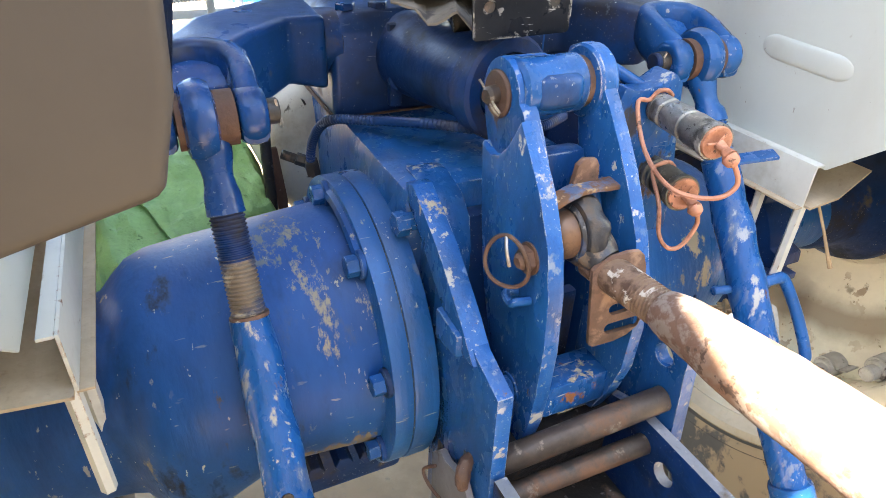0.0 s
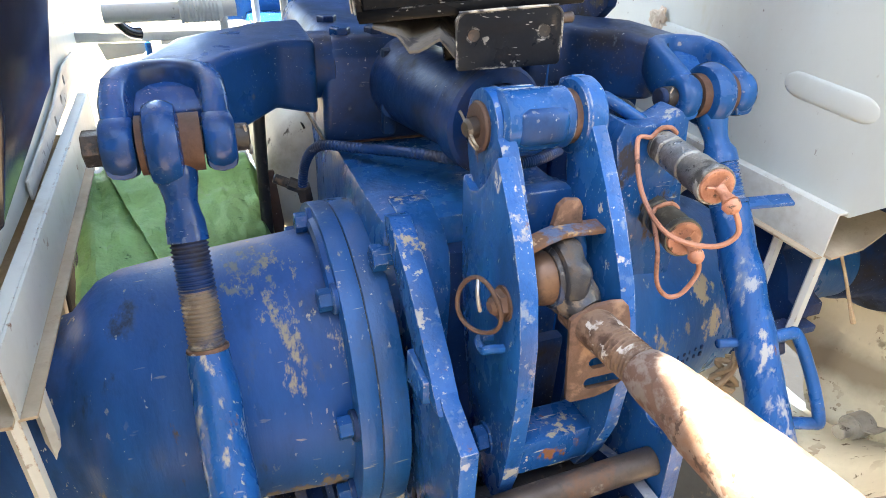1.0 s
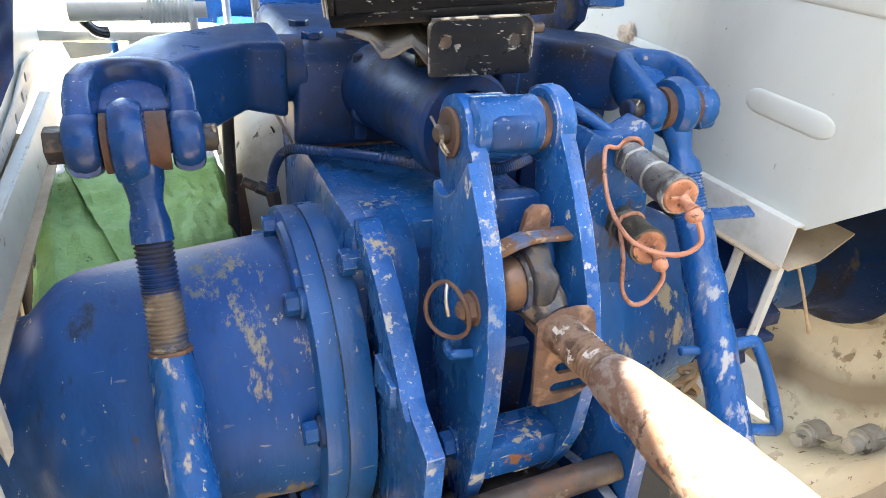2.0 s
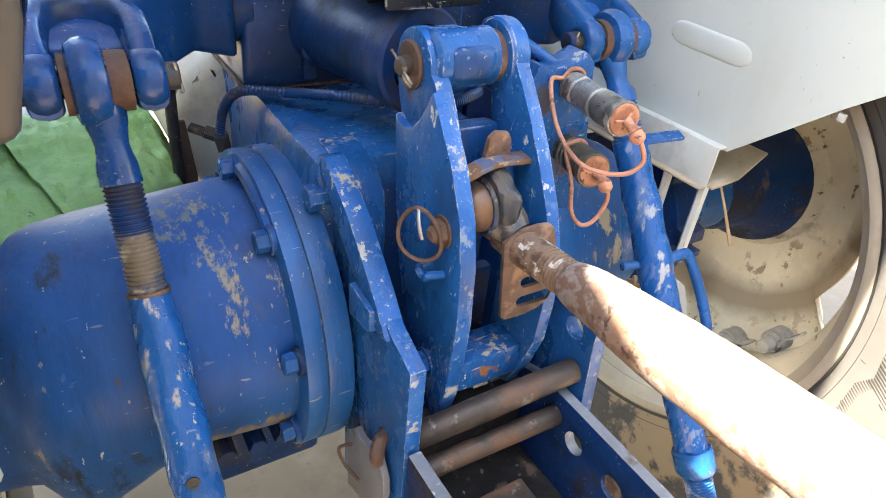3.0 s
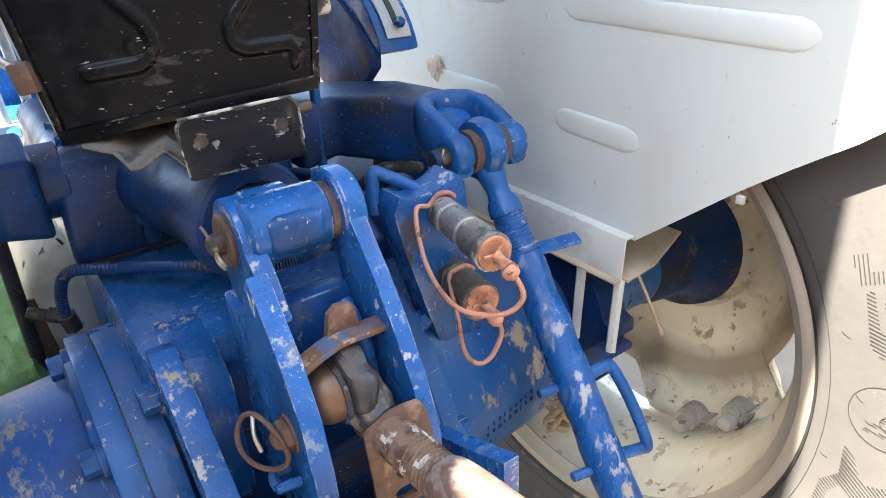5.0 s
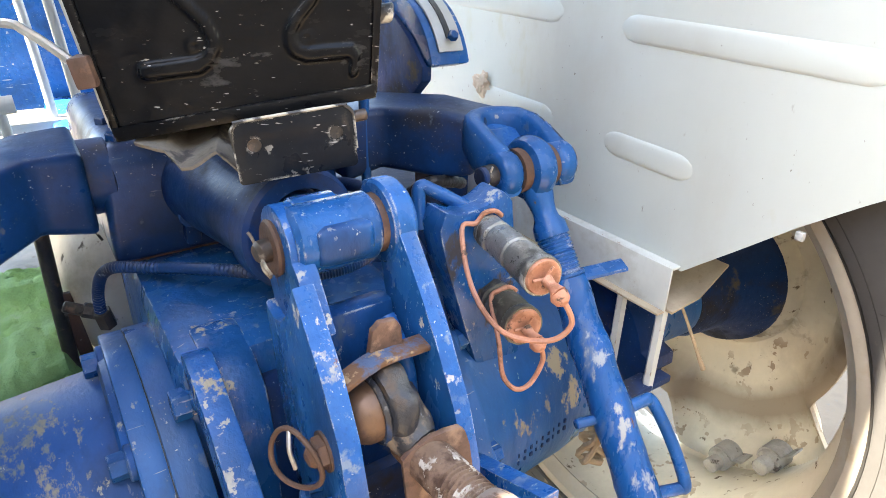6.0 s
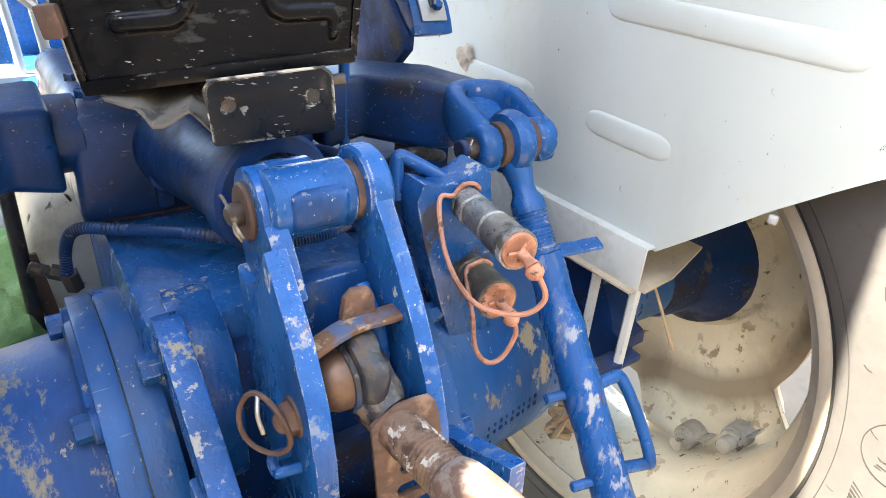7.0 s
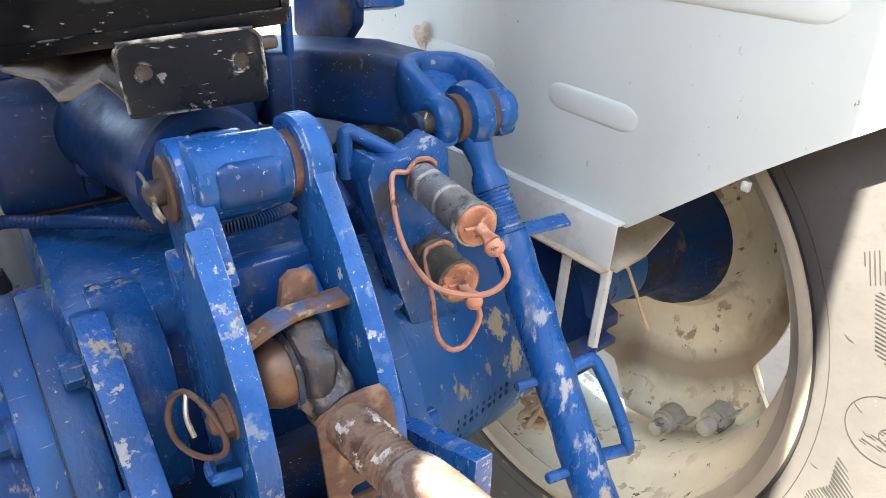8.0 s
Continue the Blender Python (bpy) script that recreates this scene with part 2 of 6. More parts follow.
# First two stains darken the drum's low outer end: shade and grime together.
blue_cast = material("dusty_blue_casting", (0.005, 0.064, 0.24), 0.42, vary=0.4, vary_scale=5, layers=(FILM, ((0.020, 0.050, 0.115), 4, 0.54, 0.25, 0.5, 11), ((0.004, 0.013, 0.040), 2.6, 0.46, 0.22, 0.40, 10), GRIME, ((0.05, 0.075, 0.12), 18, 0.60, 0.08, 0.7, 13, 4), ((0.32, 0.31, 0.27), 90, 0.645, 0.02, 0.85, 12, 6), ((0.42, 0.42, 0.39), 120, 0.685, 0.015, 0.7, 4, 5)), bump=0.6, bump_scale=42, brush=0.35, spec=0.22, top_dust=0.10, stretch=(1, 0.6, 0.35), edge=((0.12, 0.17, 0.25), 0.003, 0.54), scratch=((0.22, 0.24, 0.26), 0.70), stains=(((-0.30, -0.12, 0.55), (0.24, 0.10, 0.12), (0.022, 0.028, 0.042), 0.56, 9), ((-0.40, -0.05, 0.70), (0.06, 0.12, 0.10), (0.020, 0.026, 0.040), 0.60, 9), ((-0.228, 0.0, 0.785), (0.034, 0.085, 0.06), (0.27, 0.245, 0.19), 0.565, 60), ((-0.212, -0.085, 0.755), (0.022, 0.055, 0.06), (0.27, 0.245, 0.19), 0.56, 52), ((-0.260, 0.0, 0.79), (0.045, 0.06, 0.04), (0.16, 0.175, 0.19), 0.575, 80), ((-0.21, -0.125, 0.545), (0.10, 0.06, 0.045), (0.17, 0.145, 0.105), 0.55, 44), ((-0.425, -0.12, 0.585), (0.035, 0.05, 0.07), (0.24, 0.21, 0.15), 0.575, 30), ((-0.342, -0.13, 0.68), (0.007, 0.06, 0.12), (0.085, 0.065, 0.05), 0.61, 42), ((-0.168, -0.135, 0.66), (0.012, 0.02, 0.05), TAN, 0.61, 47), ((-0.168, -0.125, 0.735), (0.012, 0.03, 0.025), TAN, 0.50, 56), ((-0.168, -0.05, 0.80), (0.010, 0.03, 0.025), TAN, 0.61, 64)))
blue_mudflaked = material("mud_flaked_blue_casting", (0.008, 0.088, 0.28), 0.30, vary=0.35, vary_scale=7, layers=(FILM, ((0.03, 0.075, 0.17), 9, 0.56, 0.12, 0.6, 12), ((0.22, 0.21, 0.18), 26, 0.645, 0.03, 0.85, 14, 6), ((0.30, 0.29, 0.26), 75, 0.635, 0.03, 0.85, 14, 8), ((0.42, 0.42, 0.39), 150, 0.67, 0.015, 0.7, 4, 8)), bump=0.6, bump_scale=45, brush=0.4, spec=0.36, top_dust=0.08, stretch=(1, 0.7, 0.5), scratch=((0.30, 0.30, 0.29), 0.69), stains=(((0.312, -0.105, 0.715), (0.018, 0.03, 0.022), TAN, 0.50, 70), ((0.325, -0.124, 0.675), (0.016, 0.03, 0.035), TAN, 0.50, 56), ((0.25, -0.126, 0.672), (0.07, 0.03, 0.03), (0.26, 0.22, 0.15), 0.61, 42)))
# Dark copy of the blue for recessed parts: shade in the colour, plus grime.
blue_dark = material("grimy_shade_dark_blue_paint", (0.003, 0.026, 0.105), 0.42, vary=0.45, layers=(GRIME, ((0.030, 0.027, 0.026), 9, 0.52, 0.14, 0.8, 10), ((0.10, 0.085, 0.065), 16, 0.62, 0.08, 0.85, 11), SPECK), bump=0.5, spec=0.22, brush=0.2, top_dust=0.12)
# Darker blue for the lift: box shade put into the colour, plus grime.
blue_grimy_shaded = material("oily_shaded_blue_casting", (0.004, 0.043, 0.165), 0.28, vary=0.4, vary_scale=7, layers=(((0.006, 0.020, 0.060), 5, 0.43, 0.2, 0.45, 11), ((0.026, 0.024, 0.026), 7, 0.55, 0.14, 0.6, 11), ((0.065, 0.045, 0.030), 13, 0.62, 0.10, 0.8, 11), ((0.10, 0.12, 0.15), 40, 0.64, 0.05, 0.7, 12, 7), SPECK), bump=0.55, bump_scale=26, brush=0.12, spec=0.34, top_dust=0.10, edge=((0.05, 0.055, 0.07), 0.003, 0.54), scratch=((0.28, 0.30, 0.33), 0.715))
# Left fork and eye: darker copy of the blue, holding shade and oil grime.
blue_navy = material("oily_shaded_navy_paint", (0.005, 0.050, 0.19), 0.24, vary=0.4, vary_scale=8, layers=(((0.006, 0.020, 0.060), 9, 0.50, 0.14, 0.4, 11), ((0.10, 0.07, 0.045), 22, 0.655, 0.06, 0.8, 11), ((0.16, 0.20, 0.26), 50, 0.63, 0.04, 0.6, 12, 9), SPECK), bump=0.55, bump_scale=34, spec=0.36, edge=((0.10, 0.12, 0.16), 0.003, 0.54), scratch=((0.30, 0.32, 0.36), 0.70))
blue_rubbed = material("rubbed_grey_blue_edge", (0.17, 0.185, 0.215), 0.5, vary=0.3, vary_scale=14, layers=(((0.012, 0.055, 0.17), 20, 0.54, 0.08, 0.5, 12), ((0.10, 0.075, 0.055), 16, 0.58, 0.08, 0.85, 12), ((0.36, 0.36, 0.35), 60, 0.58, 0.05, 0.7, 12)), bump=0.5, bump_scale=90)
eye_forging = material("greasy_forged_eye", (0.022, 0.024, 0.030), 0.34, vary=0.5, vary_scale=18, layers=(((0.012, 0.040, 0.11), 30, 0.54, 0.10, 0.4, 11), ((0.075, 0.055, 0.042), 24, 0.52, 0.08, 0.8, 12), ((0.15, 0.115, 0.085), 40, 0.57, 0.06, 0.9, 12), ((0.26, 0.26, 0.26), 120, 0.61, 0.04, 0.5, 12, 20)), bump=1.0, bump_scale=70, spec=0.5)
thread_bare = material("worn_bare_thread", (0.20, 0.16, 0.12), 0.6, 0.3, vary=0.3, vary_scale=20, layers=(((0.02, 0.045, 0.11), 14, 0.52, 0.1, 0.6, 8), ((0.40, 0.34, 0.25), 30, 0.56, 0.1, 0.9, 6)), bump=0.4)
grey_paint = material("pale_grey_fender_paint", (0.50, 0.548, 0.530), 0.34, vary=0.05, vary_scale=2.5, layers=(((0.46, 0.47, 0.36), 9, 0.62, 0.12, 0.5, 10), ((0.43, 0.44, 0.40), 4, 0.55, 0.3, 0.55, 9), ((0.13, 0.10, 0.075), 110, 0.70, 0.02, 0.8, 4, 5), ((0.30, 0.28, 0.24), 22, 0.68, 0.05, 0.8, 10), ((0.32, 0.26, 0.18), 12, 0.70, 0.06, 0.8, 9)), bump=0.06, bump_scale=22, stretch=(1, 1, 0.5), scratch=((0.20, 0.19, 0.17), 0.735))
grey_edge = material("grey_paint_with_rust", (0.50, 0.53, 0.51), 0.5, vary=0.1, layers=((DUST, 10, 0.56, 0.25, 0.8, 8), (RUST, 28, 0.66, 0.06, 0.85, 7)), bump=0.15, edge=((0.20, 0.10, 0.05), 0.003, 0.55))
beige_dust = material("dusty_underside", (0.36, 0.30, 0.22), 0.9, vary=0.25, vary_scale=12, layers=((RUST, 16, 0.62, 0.1, 0.9, 7),), bump=0.4)
RIM_LAYERS = (((0.48, 0.43, 0.33), 5, 0.50, 0.2, 0.8, 12), ((0.20, 0.16, 0.11), 12, 0.60, 0.05, 0.9, 13, 4), ((0.34, 0.26, 0.18), 26, 0.60, 0.02, 0.9, 3, 4), ((0.16, 0.12, 0.08), 40, 0.64, 0.04, 0.9, 6))
rim_paint = material("cream_rim_paint", (0.63, 0.575, 0.45), 0.45, vary=0.12, vary_scale=4, layers=RIM_LAYERS, bump=0.12)
disc_paint = material("cream_disc_paint_with_mud_shade_ring", (0.63, 0.575, 0.45), 0.45, vary=0.12, vary_scale=4, layers=RIM_LAYERS, bump=0.12, band=((0.27, 0.215, 0.15), 0.215, 0.270, 0.315))
rim_edge = material("scuffed_rim_edge", (0.30, 0.265, 0.215), 0.5, vary=0.2, layers=((MUD, 12, 0.54, 0.2, 0.9, 8),), bump=0.2)
lug_steel = material("dusty_lug_steel", (0.36, 0.345, 0.30), 0.6, 0.1, vary=0.3, vary_scale=16, layers=(((0.20, 0.18, 0.14), 14, 0.52, 0.2, 0.9, 8), ((0.10, 0.085, 0.07), 34, 0.60, 0.06, 0.9, 10)), bump=0.4)
rubber = material("dusty_tyre_rubber", (0.058, 0.056, 0.055), 0.9, vary=0.2, vary_scale=5, layers=(((0.074, 0.069, 0.065), 3.5, 0.54, 0.3, 0.95, 9), ((0.13, 0.115, 0.095), 24, 0.68, 0.06, 0.95, 9)), bump=0.35, bump_scale=50, spec=0.25, stains=(((0.515, -0.24, 0.27), (0.10, 0.30, 0.17), (0.21, 0.16, 0.105), 0.50, 12),))
rubber_clean = material("bare_dark_rubber", (0.016, 0.015, 0.014), 0.7, vary=0.2, bump=0.1)
rust_steel = material("rusty_steel", (0.10, 0.055, 0.038), 0.65, vary=0.4, vary_scale=20, layers=(((0.20, 0.115, 0.07), 30, 0.55, 0.12, 0.85, 9), ((0.04, 0.025, 0.02), 40, 0.58, 0.1, 0.8, 8), ((0.34, 0.31, 0.28), 80, 0.66, 0.03, 0.6, 6)), bump=0.6, bump_scale=120)
rust_plate = material("brown_rust_plate", (0.11, 0.062, 0.044), 0.75, vary=0.4, vary_scale=18, layers=(((0.25, 0.155, 0.105), 40, 0.52, 0.12, 0.85, 11), ((0.05, 0.03, 0.024), 24, 0.55, 0.1, 0.8, 8)), bump=0.45, bump_scale=140)
bore_rust = material("pale_brown_rust", (0.24, 0.155, 0.095), 0.9, vary=0.4, vary_scale=30, layers=(((0.10, 0.06, 0.04), 40, 0.54, 0.08, 0.9, 11),), bump=0.6, bump_scale=140)
leaf_rust = material("rusty_leaf_with_blue_paint", (0.045, 0.075, 0.145), 0.4, vary=0.3, layers=(((0.05, 0.09, 0.17), 30, 0.52, 0.1, 0.7, 10), ((0.12, 0.060, 0.032), 26, 0.45, 0.06, 0.85, 11), ((0.30, 0.20, 0.11), 60, 0.54, 0.05, 0.9, 10)), bump=0.6, bump_scale=120)
worn_bar = material("worn_dark_bar", (0.08, 0.062, 0.052), 0.5, 0.4, vary=0.4, vary_scale=14, layers=(((0.15, 0.075, 0.042), 15, 0.50, 0.12, 0.85, 9), ((0.20, 0.165, 0.13), 34, 0.58, 0.06, 0.9, 8), ((0.03, 0.025, 0.022), 22, 0.58, 0.1, 0.6, 7)), bump=0.4)
pipe_paint = material("peeling_pale_pipe_paint", (0.20, 0.160, 0.137), 0.5, vary=0.3, layers=(((0.11, 0.062, 0.045), 55, 0.46, 0.08, 0.85, 12), ((0.17, 0.095, 0.062), 13, 0.53, 0.14, 0.85, 14), ((0.05, 0.028, 0.02), 90, 0.575, 0.05, 0.85, 12, 9), ((0.08, 0.044, 0.03), 30, 0.63, 0.04, 0.85, 14), ((0.10, 0.18, 0.36), 34, 0.68, 0.03, 0.6, 9)), bump=0.4, stretch=(1, 1, 1))
neck_steel = material("pitted_grey_brown_rod", (0.16, 0.105, 0.075), 0.5, 0.3, vary=0.4, vary_scale=20, layers=(((0.06, 0.032, 0.022), 30, 0.52, 0.1, 0.85, 9), ((0.46, 0.44, 0.41), 45, 0.54, 0.03, 0.45, 12, 20)), bump=0.6, bump_scale=120)
bright_steel = material("scuffed_steel", (0.45, 0.42, 0.38), 0.42, 0.8, vary=0.25, vary_scale=25, layers=((RUST, 22, 0.6, 0.12, 0.85, 6),), bump=0.3, bump_scale=150)
dirty_steel = material("dirty_coupler_steel", (0.24, 0.24, 0.23), 0.30, 0.6, vary=0.4, vary_scale=30, layers=(((0.05, 0.048, 0.044), 22, 0.54, 0.08, 0.7, 12), ((0.46, 0.45, 0.42), 60, 0.56, 0.05, 0.7, 11, 16), ((0.16, 0.115, 0.075), 34, 0.62, 0.06, 0.8, 11)), bump=0.9, bump_scale=170)
oily_steel = material("oily_coupler_steel", (0.10, 0.092, 0.075), 0.42, 0.35, vary=0.35, vary_scale=30, layers=((DUST, 34, 0.55, 0.12, 0.9, 9), ((0.03, 0.026, 0.022), 22, 0.56, 0.1, 0.6, 10)), bump=0.7, bump_scale=150)
dark_steel = material("oily_dark_steel", (0.022, 0.020, 0.019), 0.38, 0.0, vary=0.5, vary_scale=25, layers=(((0.06, 0.045, 0.035), 20, 0.53, 0.10, 0.8, 12), ((0.13, 0.09, 0.065), 34, 0.60, 0.06, 0.9, 12), ((0.22, 0.215, 0.21), 80, 0.62, 0.03, 0.6, 11, 14)), bump=0.9, bump_scale=90)
bare_boss = material("bare_rusty_boss", (0.13, 0.072, 0.042), 0.42, 0.3, vary=0.3, vary_scale=12, layers=(((0.07, 0.04, 0.028), 18, 0.54, 0.1, 0.8, 8), ((0.33, 0.26, 0.2), 40, 0.60, 0.05, 0.7, 7)), bump=0.25)
bronze = material("rusty_bush", (0.085, 0.042, 0.026), 0.7, vary=0.35, vary_scale=25, layers=(((0.06, 0.03, 0.02), 18, 0.56, 0.15, 0.85, 7),), bump=0.5, bump_scale=150)
black_paint = material("chipped_black_paint", (0.0045, 0.0050, 0.0062), 0.22, vary=0.4, layers=(((0.011, 0.0115, 0.0125), 9, 0.52, 0.22, 0.4, 12), ((0.022, 0.016, 0.012), 6, 0.62, 0.12, 0.5, 11), ((0.045, 0.045, 0.046), 30, 0.62, 0.06, 0.7, 13, 7), ((0.20, 0.195, 0.185), 150, 0.70, 0.02, 0.7, 12, 8)), bump=0.9, bump_scale=16, spec=0.13, stretch=(0.6, 1, 1.3), edge=((0.20, 0.195, 0.18), 0.003, 0.55), scratch=((0.30, 0.295, 0.28), 0.70))
black_worn = material("worn_black_plate_paint", (0.007, 0.0095, 0.014), 0.30, vary=0.3, layers=(((0.020, 0.022, 0.025), 10, 0.50, 0.2, 0.6, 11), ((0.06, 0.05, 0.04), 20, 0.62, 0.08, 0.8, 11), ((0.36, 0.35, 0.32), 80, 0.625, 0.03, 0.7, 12, 9)), bump=0.6, bump_scale=30, spec=0.13, edge=((0.34, 0.33, 0.30), 0.004, 0.50), scratch=((0.28, 0.28, 0.27), 0.69))
black_edge = material("rubbed_black_edge", (0.035, 0.034, 0.033), 0.45, vary=0.4, layers=(((0.42, 0.40, 0.35), 42, 0.49, 0.06, 0.7, 12),), bump=0.4)
torn_sheet = material("dusty_torn_sheet", (0.13, 0.112, 0.09), 0.75, vary=0.35, vary_scale=18, layers=((RUST, 22, 0.60, 0.1, 0.85, 9), ((0.05, 0.045, 0.042), 26, 0.56, 0.06, 0.8, 10)), bump=0.7, bump_scale=90)
orange = material("faded_orange_plastic", (0.44, 0.20, 0.125), 0.5, vary=0.3, vary_scale=30, layers=(((0.28, 0.12, 0.07), 40, 0.52, 0.08, 0.8, 10), ((0.08, 0.045, 0.032), 60, 0.60, 0.05, 0.8, 10)), bump=0.3)
green_cloth = material("green_woven_cloth", (0.22, 0.42, 0.15), 0.65, vary=0.3, vary_scale=9, layers=(((0.08, 0.21, 0.055), 7, 0.55, 0.2, 0.85, 11), ((0.30, 0.44, 0.26), 18, 0.60, 0.12, 0.8, 10), ((0.24, 0.21, 0.11), 12, 0.66, 0.12, 0.9, 10), ((0.05, 0.12, 0.04), 40, 0.63, 0.05, 0.85, 11, 7)), bump=0.8, bump_scale=240)
lamp_grey = material("brown_grey_plastic", (0.043, 0.0385, 0.035), 0.6, vary=0.1, vary_scale=5, bump=0.1)
lamp_black = material("glossy_black_plastic", (0.012, 0.012, 0.014), 0.16, vary=0.3, coat=0.5, bump=0.12, bump_scale=18)
casting_grey = material("grey_dusty_casting", (0.52, 0.50, 0.44), 0.5, vary=0.2, vary_scale=5, layers=(((0.2, 0.16, 0.11), 5, 0.56, 0.2, 0.85, 8), ((0.1, 0.085, 0.07), 30, 0.64, 0.05, 0.85, 8)), bump=0.25)
pale_plate = material("pale_scuffed_plate", (0.42, 0.43, 0.42), 0.5, 0.2, vary=0.2, layers=(((0.1, 0.1, 0.1), 30, 0.64, 0.05, 0.8, 6),), bump=0.2)
twine_fibre = material("muddy_twine", (0.36, 0.27, 0.17), 0.95, vary=0.3, vary_scale=30, bump=0.6)
nest_mud = material("pale_dried_mud", (0.50, 0.43, 0.35), 0.95, vary=0.25, vary_scale=30, bump=0.6)
board_grey = material("scuffed_grey_board", (0.15, 0.15, 0.16), 0.6, vary=0.2, vary_scale=8, layers=(((0.26, 0.25, 0.24), 14, 0.56, 0.15, 0.8, 9), ((0.10, 0.075, 0.055), 18, 0.58, 0.08, 0.85, 11)), bump=0.3, edge=((0.36, 0.33, 0.29), 0.003, 0.50))
sand = material("dry_sandy_ground", (0.19, 0.142, 0.094), 0.95, vary=0.2, vary_scale=1.2, layers=(((0.3, 0.25, 0.18), 3, 0.55, 0.2, 0.95, 9), ((0.17, 0.145, 0.11), 40, 0.62, 0.06, 0.95, 6)), bump=0.6, bump_scale=30)
roof_sheet = material("galvanised_roof_sheet", (0.42, 0.43, 0.44), 0.45, 0.6, vary=0.15, bump=0.1)


# ---- mesh tools ----
from mathutils import geometry


def bevelled(bm, width, angle=28, segments=2):
    if width > 0:
        es = [e for e in bm.edges if e.is_manifold and e.calc_face_angle(0) > radians(angle)]
        bmesh.ops.bevel(bm, geom=es, offset=width, segments=segments, profile=0.6, affect="EDGES", clamp_overlap=True)
    return bm


def block(lo, hi, bevel=0.003, m=None):
    bm = bmesh.new()
    bmesh.ops.create_cube(bm, size=1)
    for v in bm.verts:
        v.co = Vector([(lo[k] + hi[k]) / 2 + v.co[k] * (hi[k] - lo[k]) for k in range(3)])
    bevelled(bm, bevel)
    if m:
        bm.transform(m)
    return bm


def prism(outline, a0, a1, axis="x", bevel=0.002, holes=()):
    """A flat plate: its outline, in the two other axes, carried from a0 to a1 along the axis."""
    def put(a, u, v):
        return {"x": (a, u, v), "y": (u, a, v), "z": (u, v, a)}[axis]
    bm = bmesh.new()
    if not holes:
        lower = [bm.verts.new(put(a0, *p)) for p in outline]
        upper = [bm.verts.new(put(a1, *p)) for p in outline]
        bm.faces.new(lower)
        bm.faces.new(upper)
        k = len(outline)
        for i in range(k):
            bm.faces.new((lower[i], lower[(i + 1) % k], upper[(i + 1) % k], upper[i]))
    else:
        loops = [outline, *holes]
        tris = geometry.tessellate_polygon([[Vector((*p, 0)) for p in lp] for lp in loops])
        walls = []
        for a in (a0, a1):
            rings = [[bm.verts.new(put(a, *p)) for p in lp] for lp in loops]
            flat = [v for ring in rings for v in ring]
            for tri in tris:
                bm.faces.new([flat[k] for k in tri])
            walls.append(rings)
        for r0, r1 in zip(*walls):
            k = len(r0)
            for i in range(k):
                bm.faces.new((r0[i], r0[(i + 1) % k], r1[(i + 1) % k], r1[i]))
    bmesh.ops.recalc_face_normals(bm, faces=bm.faces[:])
    return bevelled(bm, bevel, 40)


def circle(u, v, r, k=16, r2=None, turn=0.0):
    r2 = r2 or r
    c, s = math.cos(turn), math.sin(turn)
    out = []
    for i in range(k):
        a, b = r * math.cos(2 * math.pi * i / k), r2 * math.sin(2 * math.pi * i / k)
        out.append((u + a * c - b * s, v + a * s + b * c))
    return out


def lathe(profile, p, q, seg=24, closed=False):
    """Turns (distance along p to q, radius) round the line from p to q. Radius 0 closes an end."""
    p, q = Vector(p), Vector(q)
    m = Matrix.Translation(p) @ (q - p).to_track_quat("Z", "Y").to_matrix().to_4x4()
    bm = bmesh.new()
    rings = []
    for s, r in profile:
        if r <= 1e-6:
            rings.append([bm.verts.new(m @ Vector((0, 0, s)))])
        else:
            rings.append([bm.verts.new(m @ Vector((r * math.cos(2 * math.pi * i / seg), r * math.sin(2 * math.pi * i / seg), s))) for i in range(seg)])
    pairs = list(zip(rings, rings[1:])) + ([(rings[-1], rings[0])] if closed else [])
    for a, b in pairs:
        for i in range(seg):
            j = (i + 1) % seg
            if len(a) == 1 and len(b) == 1:
                continue
            if len(a) == 1:
                bm.faces.new((a[0], b[i], b[j]))
            elif len(b) == 1:
                bm.faces.new((a[i], a[j], b[0]))
            else:
                bm.faces.new((a[i], a[j], b[j], b[i]))
    bmesh.ops.recalc_face_normals(bm, faces=bm.faces[:])
    return bm


def pin(p, q, r, seg=20, bevel=0.0015):
    d = (Vector(q) - Vector(p)).length
    b = min(bevel, r * 0.4, d * 0.3)
    return lathe([(0, 0), (0, r - b), (b, r), (d - b, r), (d, r - b), (d, 0)], p, q, seg)


def hexhead(p, q, r, bevel=0.0012):
    bm = pin(p, q, r, 6, bevel)
    return bm


def spline(points, step=6):
    pts = [Vector(p) for p in points]
    out = []
    for i in range(len(pts) - 1):
        a, b, c, d = pts[max(i - 1, 0)], pts[i], pts[i + 1], pts[min(i + 2, len(pts) - 1)]
        for k in range(step):
            t = k / step
            out.append(0.5 * (2 * b + (c - a) * t + (2 * a - 5 * b + 4 * c - d) * t * t + (3 * b - a - 3 * c + d) * t ** 3))
    return out + [pts[-1]]


